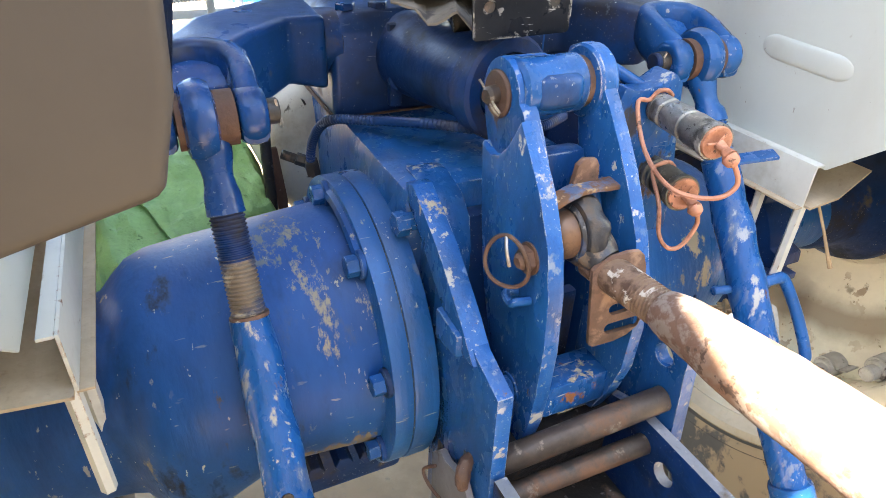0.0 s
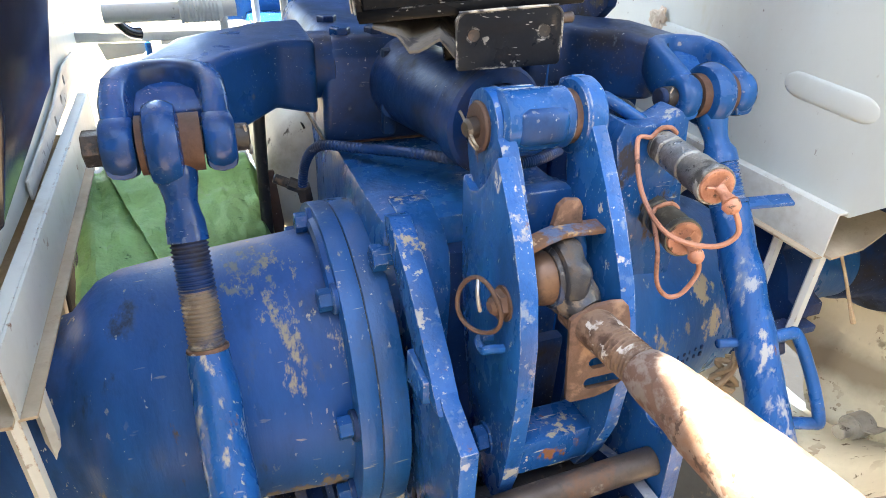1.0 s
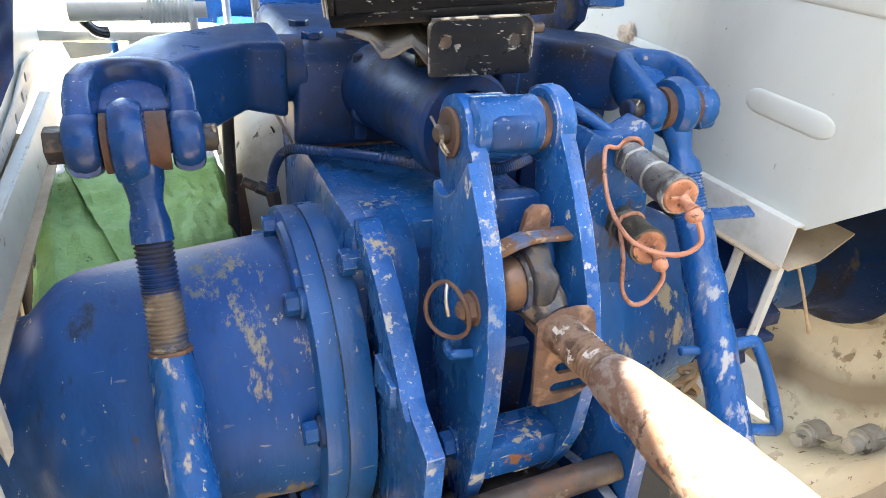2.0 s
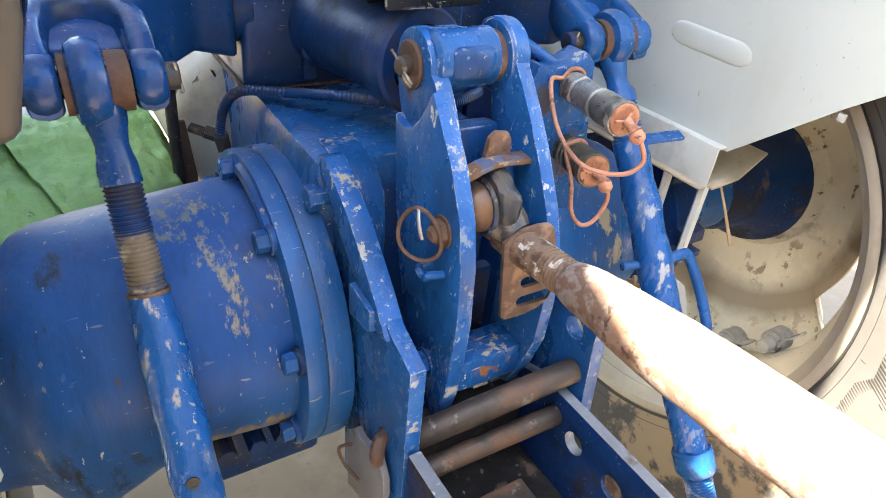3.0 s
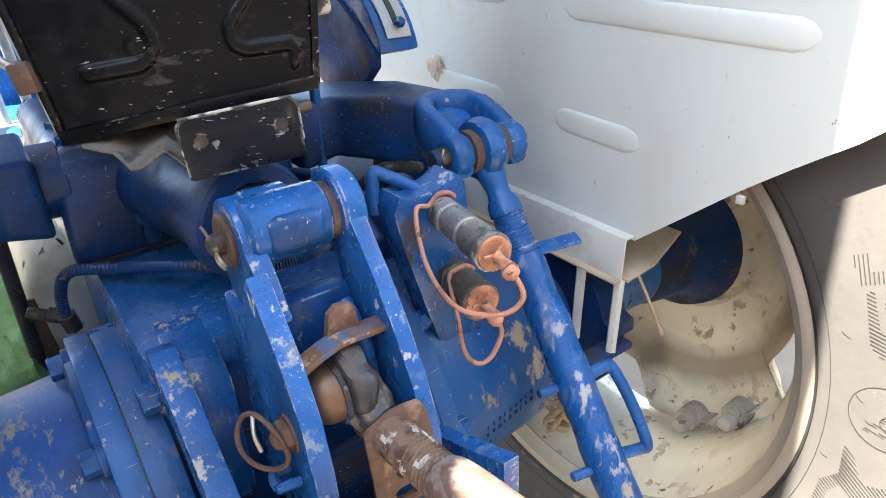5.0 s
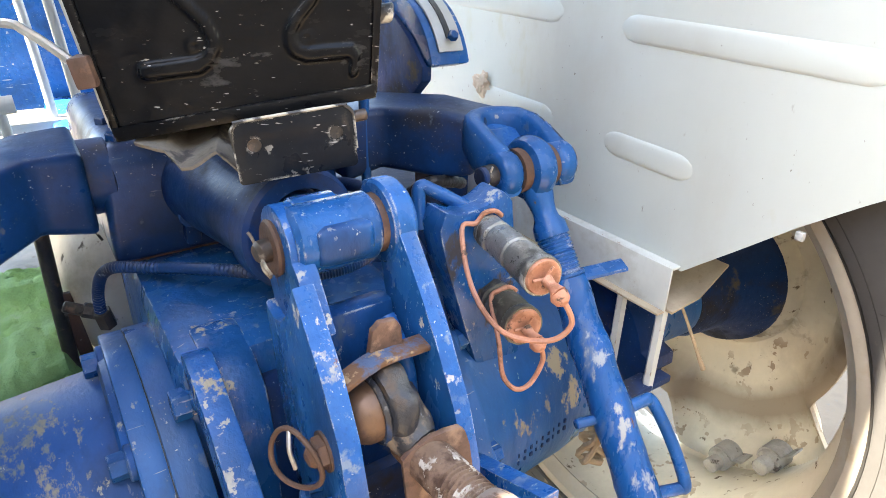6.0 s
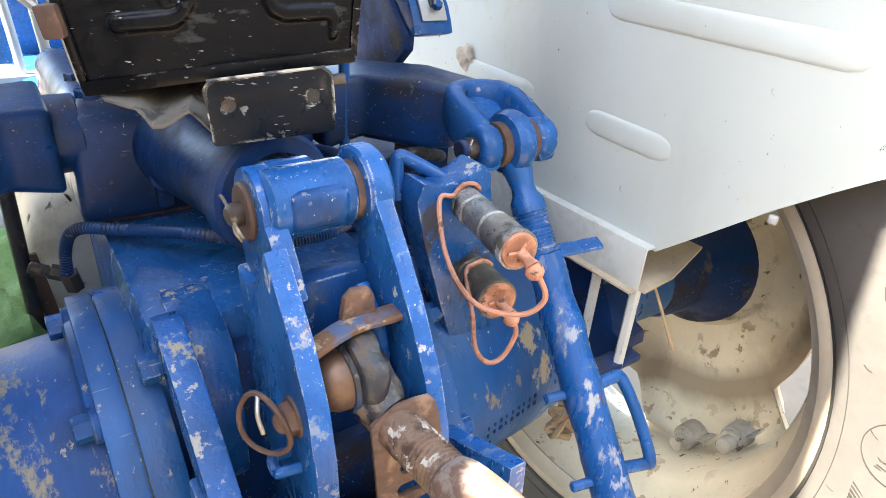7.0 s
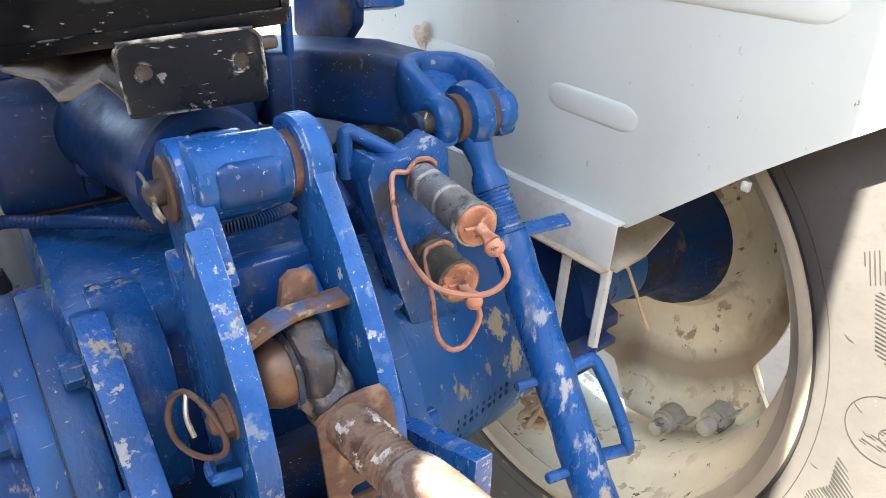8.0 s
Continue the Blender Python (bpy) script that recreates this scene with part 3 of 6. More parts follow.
def tube(points, radius, seg=10, step=6, ribs=0.0):
    """A round bar along a smooth line. radius: one, or one for each point. ribs: depth of corrugation."""
    path = spline(points, step) if step else [Vector(p) for p in points]
    n = len(path)
    bm = bmesh.new()
    rings, up = [], None
    for i, c in enumerate(path):
        d = (path[min(i + 1, n - 1)] - path[max(i - 1, 0)]).normalized()
        if up is None:
            up = d.orthogonal().normalized()
        up = (up - d * up.dot(d)).normalized()
        side = d.cross(up)
        if isinstance(radius, (int, float)):
            r = radius
        else:
            u = i / (n - 1) * (len(radius) - 1)
            k = min(int(u), len(radius) - 2)
            r = radius[k] * (1 - u + k) + radius[k + 1] * (u - k)
        if ribs:
            r -= ribs * (i % 2)
        rings.append([bm.verts.new(c + r * (math.cos(2 * math.pi * j / seg) * up + math.sin(2 * math.pi * j / seg) * side)) for j in range(seg)])
    for a, b in zip(rings, rings[1:]):
        for j in range(seg):
            bm.faces.new((a[j], a[(j + 1) % seg], b[(j + 1) % seg], b[j]))
    bm.faces.new(rings[0][::-1])
    bm.faces.new(rings[-1])
    bmesh.ops.recalc_face_normals(bm, faces=bm.faces[:])
    return bm


def sweep(sections, bevel=0.004):
    """A solid through cross-sections of equal count."""
    bm = bmesh.new()
    rings = [[bm.verts.new(p) for p in s] for s in sections]
    for a, b in zip(rings, rings[1:]):
        k = len(a)
        for j in range(k):
            bm.faces.new((a[j], a[(j + 1) % k], b[(j + 1) % k], b[j]))
    bm.faces.new(rings[0][::-1])
    bm.faces.new(rings[-1])
    bmesh.ops.recalc_face_normals(bm, faces=bm.faces[:])
    return bevelled(bm, bevel, 30, 3)


def joined(*bms):
    out = bmesh.new()
    for b in bms:
        me = bpy.data.meshes.new("tmp")
        b.to_mesh(me)
        out.from_mesh(me)
        bpy.data.meshes.remove(me)
        b.free()
    return out


def mirrored(bm):
    bm.transform(Matrix.Diagonal((-1, 1, 1, 1)))
    bmesh.ops.reverse_faces(bm, faces=bm.faces[:])
    return bm


def roughened(bm, amount, scale):
    """A slightly uneven, hand-worn surface."""
    bm.normal_update()
    for v in bm.verts:
        v.co += v.normal * amount * noise.noise(v.co * scale)
    return bm


def base_of(ob):
    p = Vector()
    while ob:
        p += ob.location
        ob = ob.parent
    return p


def part(name, bm, mat, parent=None, label="", sharp=38, rim_mat=None):
    """Links a mesh built in world places as one object under its thing or part."""
    bm.normal_update()
    for e in bm.edges:
        e.smooth = not (e.is_manifold and e.calc_face_angle(0) > radians(sharp))
    for f in bm.faces:
        f.smooth = True
        if rim_mat and abs(f.normal.x) < 0.5:
            f.material_index = 1
    cos = [v.co for v in bm.verts]
    mid = Vector([(min(c[k] for c in cos) + max(c[k] for c in cos)) / 2 for k in range(3)])
    bm.transform(Matrix.Translation(-mid))
    me = bpy.data.meshes.new(name)
    bm.to_mesh(me)
    bm.free()
    me.materials.append(mat)
    if rim_mat:
        me.materials.append(rim_mat)
    ob = new(name, me)
    ob.location = mid - (base_of(parent) if parent else Vector())
    ob.parent = parent
    if label:
        ob["label"] = label
    return ob


def thing(name, at, label, category, group="", kind=""):
    ob = new(name)
    ob.empty_display_size = 0.05
    ob.location = at
    return tagged(ob, label, category, group, kind)


# ---- ground and added shade roof ----
AX_Y, AX_Z = 0.025, 0.638


def ground_mesh():
    bm = bmesh.new()
    xs = [-400, -60, -12, -5] + [-4 + 0.16 * i for i in range(51)] + [5, 12, 60, 400]
    grid = [[bm.verts.new((x, y, 0.012 * noise.noise(Vector((x * 2, y * 2, 0))) + 0.006 * noise.noise(Vector((x * 9, y * 9, 3))) if abs(x) < 4.5 and abs(y) < 4.5 else 0)) for y in xs] for x in xs]
    for i in range(len(xs) - 1):
        for j in range(len(xs) - 1):
            bm.faces.new((grid[i][j], grid[i + 1][j], grid[i + 1][j + 1], grid[i][j + 1]))
    bmesh.ops.recalc_face_normals(bm, faces=bm.faces[:])
    return bm


ground = tagged(part("ground", ground_mesh(), sand), "dry pale sandy yard with pebbles and clods", "ground", kind="structure")


def shade_roof_mesh(x0, x1, y0, y1, z):
    sec = []
    k = 172
    for i in range(k + 1):
        x = x0 + (x1 - x0) * i / k
        sec.append((x, z + 0.012 * math.sin((x - x0) * math.pi / 0.0573)))
    bm = prism(sec + [(x, zz - 0.003) for x, zz in reversed(sec)], y0, y1, "y", 0)
    def edge(x):
        """The southern edge, cut so that its shadow falls right on fender and pipe."""
        return y0 - 0.08 * x if x > -0.79 else y0 + 0.063 + 1.65 * max(x + 0.79, -0.25)
    for v in bm.verts:
        v.co.y = edge(v.co.x) if v.co.y < y0 + 0.01 else v.co.y - 0.08 * v.co.x + 0.35 * max(0.0, min(1.0, (v.co.x + 0.85) / 0.15))
    return bm


# Unseen sheets added only to cast shade on the hitch and the ground.
roof = tagged(part("roof", joined(shade_roof_mesh(-1.10, 0.62, -0.238, 0.80, 2.1), prism([(-3.0, -0.60), (-1.10, -0.60), (-1.10, 0.10), (-3.0, 0.25)], 2.106, 2.109, "z", 0.0)), roof_sheet), "plain corrugated sheet, unseen, added to shade the hitch", "roof", kind="structure")

# Wall added out of view to cut the fill light from the south.
wall_brick = material("old_grey_wall", (0.22, 0.205, 0.19), 0.9, vary=0.3, vary_scale=2, layers=(((0.17, 0.155, 0.14), 5, 0.55, 0.2, 0.95, 8),), bump=0.4, bump_scale=12)
wall = tagged(part("wall_south", block((-8.0, -2.4, -0.05), (8.0, -2.2, 3.2), 0.01), wall_brick), "plain grey wall, unseen, added to dim light from behind", "wall", kind="structure")

# ---- the tractor ----
tractor = thing("tractor", (0, 0, 0), "worn blue farm tractor with pale grey fenders and three-point hitch", "tractor")


def ring_points(k, r, start=0.0):
    return [(AX_Y + r * math.cos(radians(start + 360 / k * i)), AX_Z + r * math.sin(radians(start + 360 / k * i))) for i in range(k)]


def axle_housing(side, paint):
    """The drum between the gearbox and the wheel, with its bolted flange."""
    def w(x):
        return side * x
    prof = [(0.0, 0.0), (0.0, 0.155), (0.03, 0.166), (0.05, 0.162), (0.10, 0.158), (0.16, 0.153), (0.22, 0.148), (0.265, 0.142), (0.287, 0.133), (0.303, 0.118), (0.318, 0.102),
            (0.335, 0.098), (0.37, 0.096), (0.46, 0.098), (0.60, 0.105), (0.60, 0.0)]
    body = lathe(prof, (w(0.12), AX_Y, AX_Z), (w(1.0), AX_Y, AX_Z), 64)
    for v in body.verts:
        out = max(0.0, min(1.0, (abs(v.co.x) - 0.27) / 0.14))
        if side < 0 and v.co.z < AX_Z:
            v.co.z = AX_Z + (v.co.z - AX_Z) * (1 + 0.75 * out * out * (3 - 2 * out))
        if side > 0 and abs(v.co.x) > 0.43:
            v.co.y, v.co.z = AX_Y + (v.co.y - AX_Y) * 0.74, AX_Z + (v.co.z - AX_Z) * 0.74
    a = part("axle_housing", roughened(body, 0.0015, 30), paint, tractor, "dusty blue cast axle housing with mud streaks")
    part("flange", prism(circle(AX_Y, AX_Z, 0.1935, 96), w(0.1427), w(0.166), "x", 0.003), blue_mudflaked, a)
    part("case_flange", prism(circle(AX_Y, AX_Z, 0.1945, 96), w(0.112), w(0.1422), "x", 0.0025), blue_mudflaked, a)
    part("seam", prism(circle(AX_Y, AX_Z, 0.1920, 96), w(0.1418), w(0.1436), "x", 0.0), dark_steel, a)
    rib = [(w(0.166), AX_Y + 0.178 * math.cos(radians(u)), AX_Z + 0.178 * math.sin(radians(u))) for u in range(84, 122, 6)]
    part("edge_rib", tube(rib, 0.0085, 8), paint, a)
    for y, z in ring_points(8, 0.175, 78):
        part("boss", pin((w(0.16), y, z), (w(0.172), y, z), 0.017, 20), paint, a)
        part("flange_bolt", joined(hexhead((w(0.170), y, z), (w(0.186), y, z), 0.0125), pin((w(0.112), y, z), (w(0.170), y, z), 0.007, 10)), blue, a)
    return a


for s, cast_paint in ((-1, blue_cast), (1, blue_mudflaked)):
    axle_housing(s, cast_paint)

for i in range(9):
    x, up_z = 0.232 + 0.010 * i, 0.617 + 0.0016 * i
    face = AX_Y - 0.1565 + (x - 0.232) * 0.075
    for dz, wide in ((0.0, 0.005), (0.012, 0.004)):
        part("cast_mark", block((x, face - 0.0012, up_z + dz - 0.003 + 0.001 * (i % 2)), (x + wide * (0.4 + 0.5 * (i % 3) / 2), face + 0.004, up_z + dz + 0.003), 0.0004), blue_dark, tractor)

# gearbox with its flat top and the round bosses on its back
case = part("transmission_housing", block((-0.118, -0.075, 0.47), (0.118, 0.50, 0.868), 0.018), blue_worn, tractor, "blue cast gearbox with a flat dusty top")
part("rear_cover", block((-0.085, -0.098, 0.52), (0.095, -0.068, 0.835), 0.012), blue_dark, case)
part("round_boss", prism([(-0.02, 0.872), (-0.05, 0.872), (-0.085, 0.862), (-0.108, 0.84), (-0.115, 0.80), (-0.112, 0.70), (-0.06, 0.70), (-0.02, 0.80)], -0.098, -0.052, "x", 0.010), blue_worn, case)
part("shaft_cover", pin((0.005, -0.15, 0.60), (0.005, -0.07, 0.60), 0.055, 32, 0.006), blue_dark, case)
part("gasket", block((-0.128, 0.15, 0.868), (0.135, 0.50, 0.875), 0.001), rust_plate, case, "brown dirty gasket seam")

under = part("lower_casting", block((-0.26, -0.02, 0.36), (-0.10, 0.34, 0.48), 0.012), blue_dark, tractor, "grimy blue casting under the axle, shade in its dark colour")
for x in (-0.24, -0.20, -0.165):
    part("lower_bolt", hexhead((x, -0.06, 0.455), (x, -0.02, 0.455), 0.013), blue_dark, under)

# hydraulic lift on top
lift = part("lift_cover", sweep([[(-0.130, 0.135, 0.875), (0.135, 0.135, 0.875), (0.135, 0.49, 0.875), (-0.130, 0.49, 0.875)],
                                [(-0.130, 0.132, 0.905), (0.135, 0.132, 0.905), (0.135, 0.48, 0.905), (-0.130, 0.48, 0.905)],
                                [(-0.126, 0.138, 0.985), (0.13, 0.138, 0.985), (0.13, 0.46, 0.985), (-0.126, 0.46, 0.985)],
                                [(-0.112, 0.155, 1.003), (0.115, 0.155, 1.003), (0.115, 0.44, 1.003), (-0.112, 0.44, 1.003)]], 0.010), blue_grimy_shaded, tractor, "blue cast hydraulic lift cover, darkened for shade and oil grime")
part("cover_rib", block((-0.058, 0.122, 0.885), (-0.040, 0.14, 0.992), 0.006), blue_grimy_shaded, lift)
part("lift_cylinder", lathe([(0, 0), (0, 0.052), (0.01, 0.054), (0.17, 0.050), (0.235, 0.050), (0.242, 0.058), (0.268, 0.058), (0.272, 0.054), (0.272, 0.040), (0.25, 0.038), (0.25, 0)], (-0.03, 0.21, 0.945), (0.012, -0.065, 0.958), 40), blue_dark, lift, "lift cylinder, blue darkened for shade and oil grime")
part("piston", pin((0.005, -0.02, 0.955), (0.014, -0.085, 0.96), 0.034, 28, 0.004), blue, lift)
for x, y in ((-0.098, 0.172), (-0.098, 0.25), (-0.055, 0.172)):
    part("cover_bolt", hexhead((x, y, 0.995), (x, y, 1.010), 0.013), blue_grimy_shaded, lift)
part("side_plug", pin((-0.050, 0.125, 0.926), (-0.053, 0.105, 0.926), 0.012, 18), blue_grimy_shaded, lift)


def lift_arm(side):
    paint = blue if side > 0 else blue_navy
    up = 0.010 if side > 0 else 0.005

    def w(x, y, z):
        return (side * x, y, z + up)
    hub = part("lift_arm", sweep([[w(0.138, 0.118, 0.914), w(0.138, 0.118, 1.002), w(0.138, 0.232, 1.006), w(0.138, 0.232, 0.914)],
                                  [w(0.185, 0.112, 0.927), w(0.185, 0.112, 1.004), w(0.195, 0.205, 1.008), w(0.195, 0.205, 0.926)],
                                  [w(0.235, 0.055, 0.922), w(0.235, 0.055, 1.006), w(0.285, 0.120, 1.010), w(0.285, 0.120, 0.924)],
                                  [w(0.262, 0.025, 0.928), w(0.262, 0.025, 1.000), w(0.330, 0.055, 1.000), w(0.330, 0.055, 0.932)]], 0.010), blue_grimy_shaded, tractor, "thick blue forged lift arm ending in a fork")
    part("shaft_hub", pin(w(0.112, 0.175, 0.960), w(0.150, 0.175, 0.960), 0.040, 36), blue_grimy_shaded, hub)
    path = [(0.340, -0.058, 0.946, 0.016), (0.340, -0.048, 0.949, 0.024), (0.340, -0.034, 0.954, 0.028), (0.342, -0.010, 0.964, 0.028), (0.341, 0.012, 0.973, 0.027), (0.334, 0.033, 0.980, 0.024), (0.318, 0.047, 0.984, 0.020), (0.299, 0.052, 0.986, 0.018),
            (0.280, 0.047, 0.984, 0.020), (0.264, 0.033, 0.980, 0.024), (0.257, 0.012, 0.973, 0.027), (0.257, -0.010, 0.964, 0.028), (0.258, -0.034, 0.954, 0.028), (0.258, -0.048, 0.949, 0.024), (0.258, -0.058, 0.946, 0.016)]
    secs = []
    for i, (x, y, z, h) in enumerate(path):
        x0, y0 = path[max(i - 1, 0)][:2]
        x1, y1 = path[min(i + 1, len(path) - 1)][:2]
        t = Vector((x1 - x0, y1 - y0)).normalized()
        nx, ny = -t.y * 0.0125, t.x * 0.0125
        ring = []
        for k in range(12):
            a = 2 * math.pi * k / 12
            ca, sa = math.cos(a), math.sin(a)
            e = 0.58
            cu, su = math.copysign(abs(ca) ** e, ca), math.copysign(abs(sa) ** e, sa)
            ring.append(w(x + nx * cu, y + ny * cu, z + h * su))
        secs.append(ring)
    part("fork", sweep(secs, 0.0), paint, hub, "rounded fork with two jaws", 60)
    part("fork_web", sweep([[w(0.268, 0.046, 0.962), w(0.268, 0.046, 0.988), w(0.330, 0.046, 0.988), w(0.330, 0.046, 0.962)],
                            [w(0.266, 0.024, 0.958), w(0.266, 0.024, 0.980), w(0.332, 0.024, 0.980), w(0.332, 0.024, 0.958)],
                            [w(0.268, 0.010, 0.956), w(0.268, 0.010, 0.966), w(0.330, 0.010, 0.966), w(0.330, 0.010, 0.956)]], 0.003), paint, hub)
    for x in (0.258, 0.340):
        part("jaw_boss", lathe([(-0.0115, 0.011), (-0.0135, 0.016), (-0.0137, 0.0205), (-0.0120, 0.0245), (-0.0075, 0.0270), (0.0, 0.0280), (0.0075, 0.0270), (0.0120, 0.0245), (0.0137, 0.0205), (0.0135, 0.016), (0.0115, 0.011)], w(x, -0.036, 0.951), w(x + 0.1, -0.036, 0.951), 28), paint, hub)
    part("fork_pin", pin(w(0.232, -0.036, 0.952), w(0.362, -0.036, 0.952), 0.0125), dark_steel, hub, "dark steel fork pin")
    out = 0.352 if side < 0 else 0.238
    if side < 0:
        part("pin_head", hexhead(w(out, -0.036, 0.952), w(out + 0.016, -0.036, 0.952), 0.016), dark_steel, hub)
    else:
        part("pin_head", pin(w(out, -0.036, 0.952), w(out - 0.012, -0.036, 0.952), 0.0115, 20), blue_dark, hub)
    part("cotter_pin", tube([w(0.236, -0.046, 0.966), w(0.233, -0.044, 0.952), w(0.232, -0.048, 0.942), w(0.233, -0.042, 0.938), w(0.234, -0.04, 0.944)], 0.0013, 6), bright_steel, hub)
    return hub


for s in (-1, 1):
    lift_arm(s)

# rocker that carries the top link
rocker = part("top_link_bracket", pin((-0.030, -0.128, 0.984), (0.043, -0.128, 0.984), 0.0285, 36, 0.004), blue_worn, tractor, "blue rocker bracket of two curved plates, paint chipped along the edges")
LEFT_EDGE = [(-0.128, 1.013), (-0.147, 1.008), (-0.158, 0.992), (-0.172, 0.970), (-0.188, 0.950), (-0.205, 0.928), (-0.217, 0.912), (-0.238, 0.869), (-0.249, 0.823), (-0.254, 0.76), (-0.252, 0.70), (-0.247, 0.655), (-0.236, 0.61), (-0.20, 0.598)]
LEFT_FRONT = [(-0.165, 0.66), (-0.125, 0.78), (-0.112, 0.85), (-0.106, 0.90), (-0.108, 0.93), (-0.101, 0.95), (-0.099, 0.985), (-0.11, 1.007)]
part("left_plate", prism(LEFT_EDGE[3:] + LEFT_FRONT[:4] + [(-0.104, 0.926), (-0.110, 0.921), (-0.122, 0.918), (-0.137, 0.923), (-0.151, 0.936), (-0.162, 0.952)], -0.045, -0.027, "x", 0.0025), blue_worn, rocker, rim_mat=blue_scraped)
LUG = [(-0.118 + 0.034 * math.cos(radians(a)), 0.978 + 0.034 * math.sin(radians(a))) for a in range(0, 190, 15)] + [(-0.160, 0.972), (-0.172, 0.955), (-0.188, 0.930), (-0.150, 0.905), (-0.106, 0.905), (-0.090, 0.945)]
part("left_lug", bevelled(prism(LUG, -0.036, -0.018, "x", 0.0), 0.003, 50), blue_worn, rocker, rim_mat=blue_scraped)
RIGHT_EDGE = [(-0.118, 1.020), (-0.140, 1.013), (-0.152, 1.000), (-0.177, 0.971), (-0.197, 0.945), (-0.214, 0.921), (-0.245, 0.867), (-0.262, 0.821), (-0.268, 0.77), (-0.266, 0.717), (-0.253, 0.67), (-0.235, 0.63), (-0.20, 0.62)]
RIGHT_FRONT = [(-0.19, 0.68), (-0.19, 0.76), (-0.175, 0.84), (-0.15, 0.89), (-0.134, 0.93), (-0.128, 0.957), (-0.104, 0.965), (-0.094, 0.99), (-0.10, 1.012)]
part("right_plate", prism(RIGHT_EDGE + RIGHT_FRONT, 0.050, 0.066, "x", 0.0025), blue_worn, rocker, rim_mat=blue_scraped)
part("ear", lathe([(0, 0.012), (0, 0.0335), (0.003, 0.036), (0.018, 0.036), (0.0215, 0.033), (0.0215, 0.012)], (0.048, -0.128, 0.984), (0.08, -0.128, 0.984), 36), blue_worn, rocker)
part("bush", lathe([(0, 0.012), (0, 0.0255), (0.008, 0.0255), (0.008, 0.012)], (0.042, -0.128, 0.984), (0.06, -0.128, 0.984), 28), rust_steel, rocker, "rusty spacer ring")
part("yoke", bevelled(block((-0.018, -0.1595, 0.967), (0.035, -0.075, 1.002), 0.011), 0.004, 20), blue_worn, rocker)
part("lever_boss", pin((-0.022, -0.098, 0.972), (0.034, -0.098, 0.972), 0.034, 32, 0.010), blue, rocker)
part("pin_washer", lathe([(0, 0.008), (0, 0.0225), (0.003, 0.0235), (0.005, 0.0215), (0.005, 0.008)], (-0.0355, -0.116, 0.977), (-0.06, -0.116, 0.977), 28), rust_steel, rocker, "rusty pin washer")
part("pin_end", roughened(pin((-0.036, -0.116, 0.977), (-0.052, -0.118, 0.976), 0.0098, 20, 0.003), 0.0006, 150), worn_bar, rocker, "worn steel pin end")
part("split_pin", joined(tube([(-0.0475, -0.139, 0.966), (-0.049, -0.130, 0.971), (-0.049, -0.106, 0.983), (-0.051, -0.101, 0.988)], 0.0014, 7), tube([(-0.0475, -0.137, 0.963), (-0.050, -0.130, 0.967), (-0.049, -0.122, 0.971)], 0.0014, 7)), thread_bare, rocker, "bent split pin")
part("foot", block((-0.030, -0.2495, 0.660), (0.052, -0.205, 0.702), 0.005), blue_worn, rocker)
part("web", block((-0.030, -0.152, 0.855), (0.052, -0.128, 0.922), 0.008), blue_worn, rocker)
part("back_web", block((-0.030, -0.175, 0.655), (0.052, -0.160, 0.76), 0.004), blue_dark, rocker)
LEAF = [(-0.029, -0.213, 0.9005), (-0.020, -0.212, 0.9035), (-0.008, -0.210, 0.9065), (0.006, -0.208, 0.9085), (0.022, -0.207, 0.9085), (0.036, -0.206, 0.9065), (0.051, -0.205, 0.9055)]
part("clip_leaf", sweep([[(x, y - 0.006, z - 0.003), (x, y - 0.006, z + 0.002), (x, y + 0.012, z + 0.004), (x, y + 0.012, z - 0.001)] for x, y, z in LEAF], 0.0015), leaf_rust, rocker, "rusty spring leaf")
part("clip_tab", prism([(0.001, 0.906), (0.032, 0.906), (0.030, 0.927), (0.026, 0.934), (0.012, 0.936), (0.005, 0.930)], -0.200, -0.193, "y", 0.002), rust_plate, rocker, "upright rusty tab")
part("lower_bolt", joined(hexhead((-0.044, -0.205, 0.675), (-0.058, -0.205, 0.675), 0.014), lathe([(0, 0.007), (0, 0.017), (0.003, 0.017), (0.003, 0.007)], (-0.044, -0.205, 0.675), (-0.06, -0.205, 0.675), 20)), blue, rocker)
part("pivot_end", joined(hexhead((-0.044, -0.212, 0.848), (-0.054, -0.212, 0.848), 0.0135), pin((-0.05, -0.212, 0.848), (-0.060, -0.213, 0.847), 0.0085, 14, 0.003), lathe([(0, 0.008), (0, 0.0165), (0.003, 0.0165), (0.003, 0.008)], (-0.044, -0.212, 0.848), (-0.07, -0.212, 0.848), 20)), rust_steel, rocker, "rusty pivot pin end")
part("guide_post", tube([(0.036, -0.165, 0.915), (0.037, -0.182, 0.898), (0.039, -0.192, 0.876), (0.040, -0.194, 0.840), (0.040, -0.190, 0.800)], 0.0078, 12), blue_worn, rocker, "round blue guide post beside the eye")
LR = [(-0.066 - 0.012 * math.cos(radians(a)) + 0.002 * math.sin(radians(a * 2)), -0.205 + 0.020 * math.cos(radians(a)), 0.845 + 0.028 * math.sin(radians(a))) for a in range(-250, 111, 12)]
part("linch_ring", tube(LR, 0.0022, 8, 2), rust_steel, rocker, "rusty linch pin ring")
part("linch_tongue", tube([(-0.068, -0.203, 0.872), (-0.072, -0.212, 0.862), (-0.0705, -0.217, 0.848)], 0.0018, 8), bright_steel, rocker, "bright linch pin tongue")
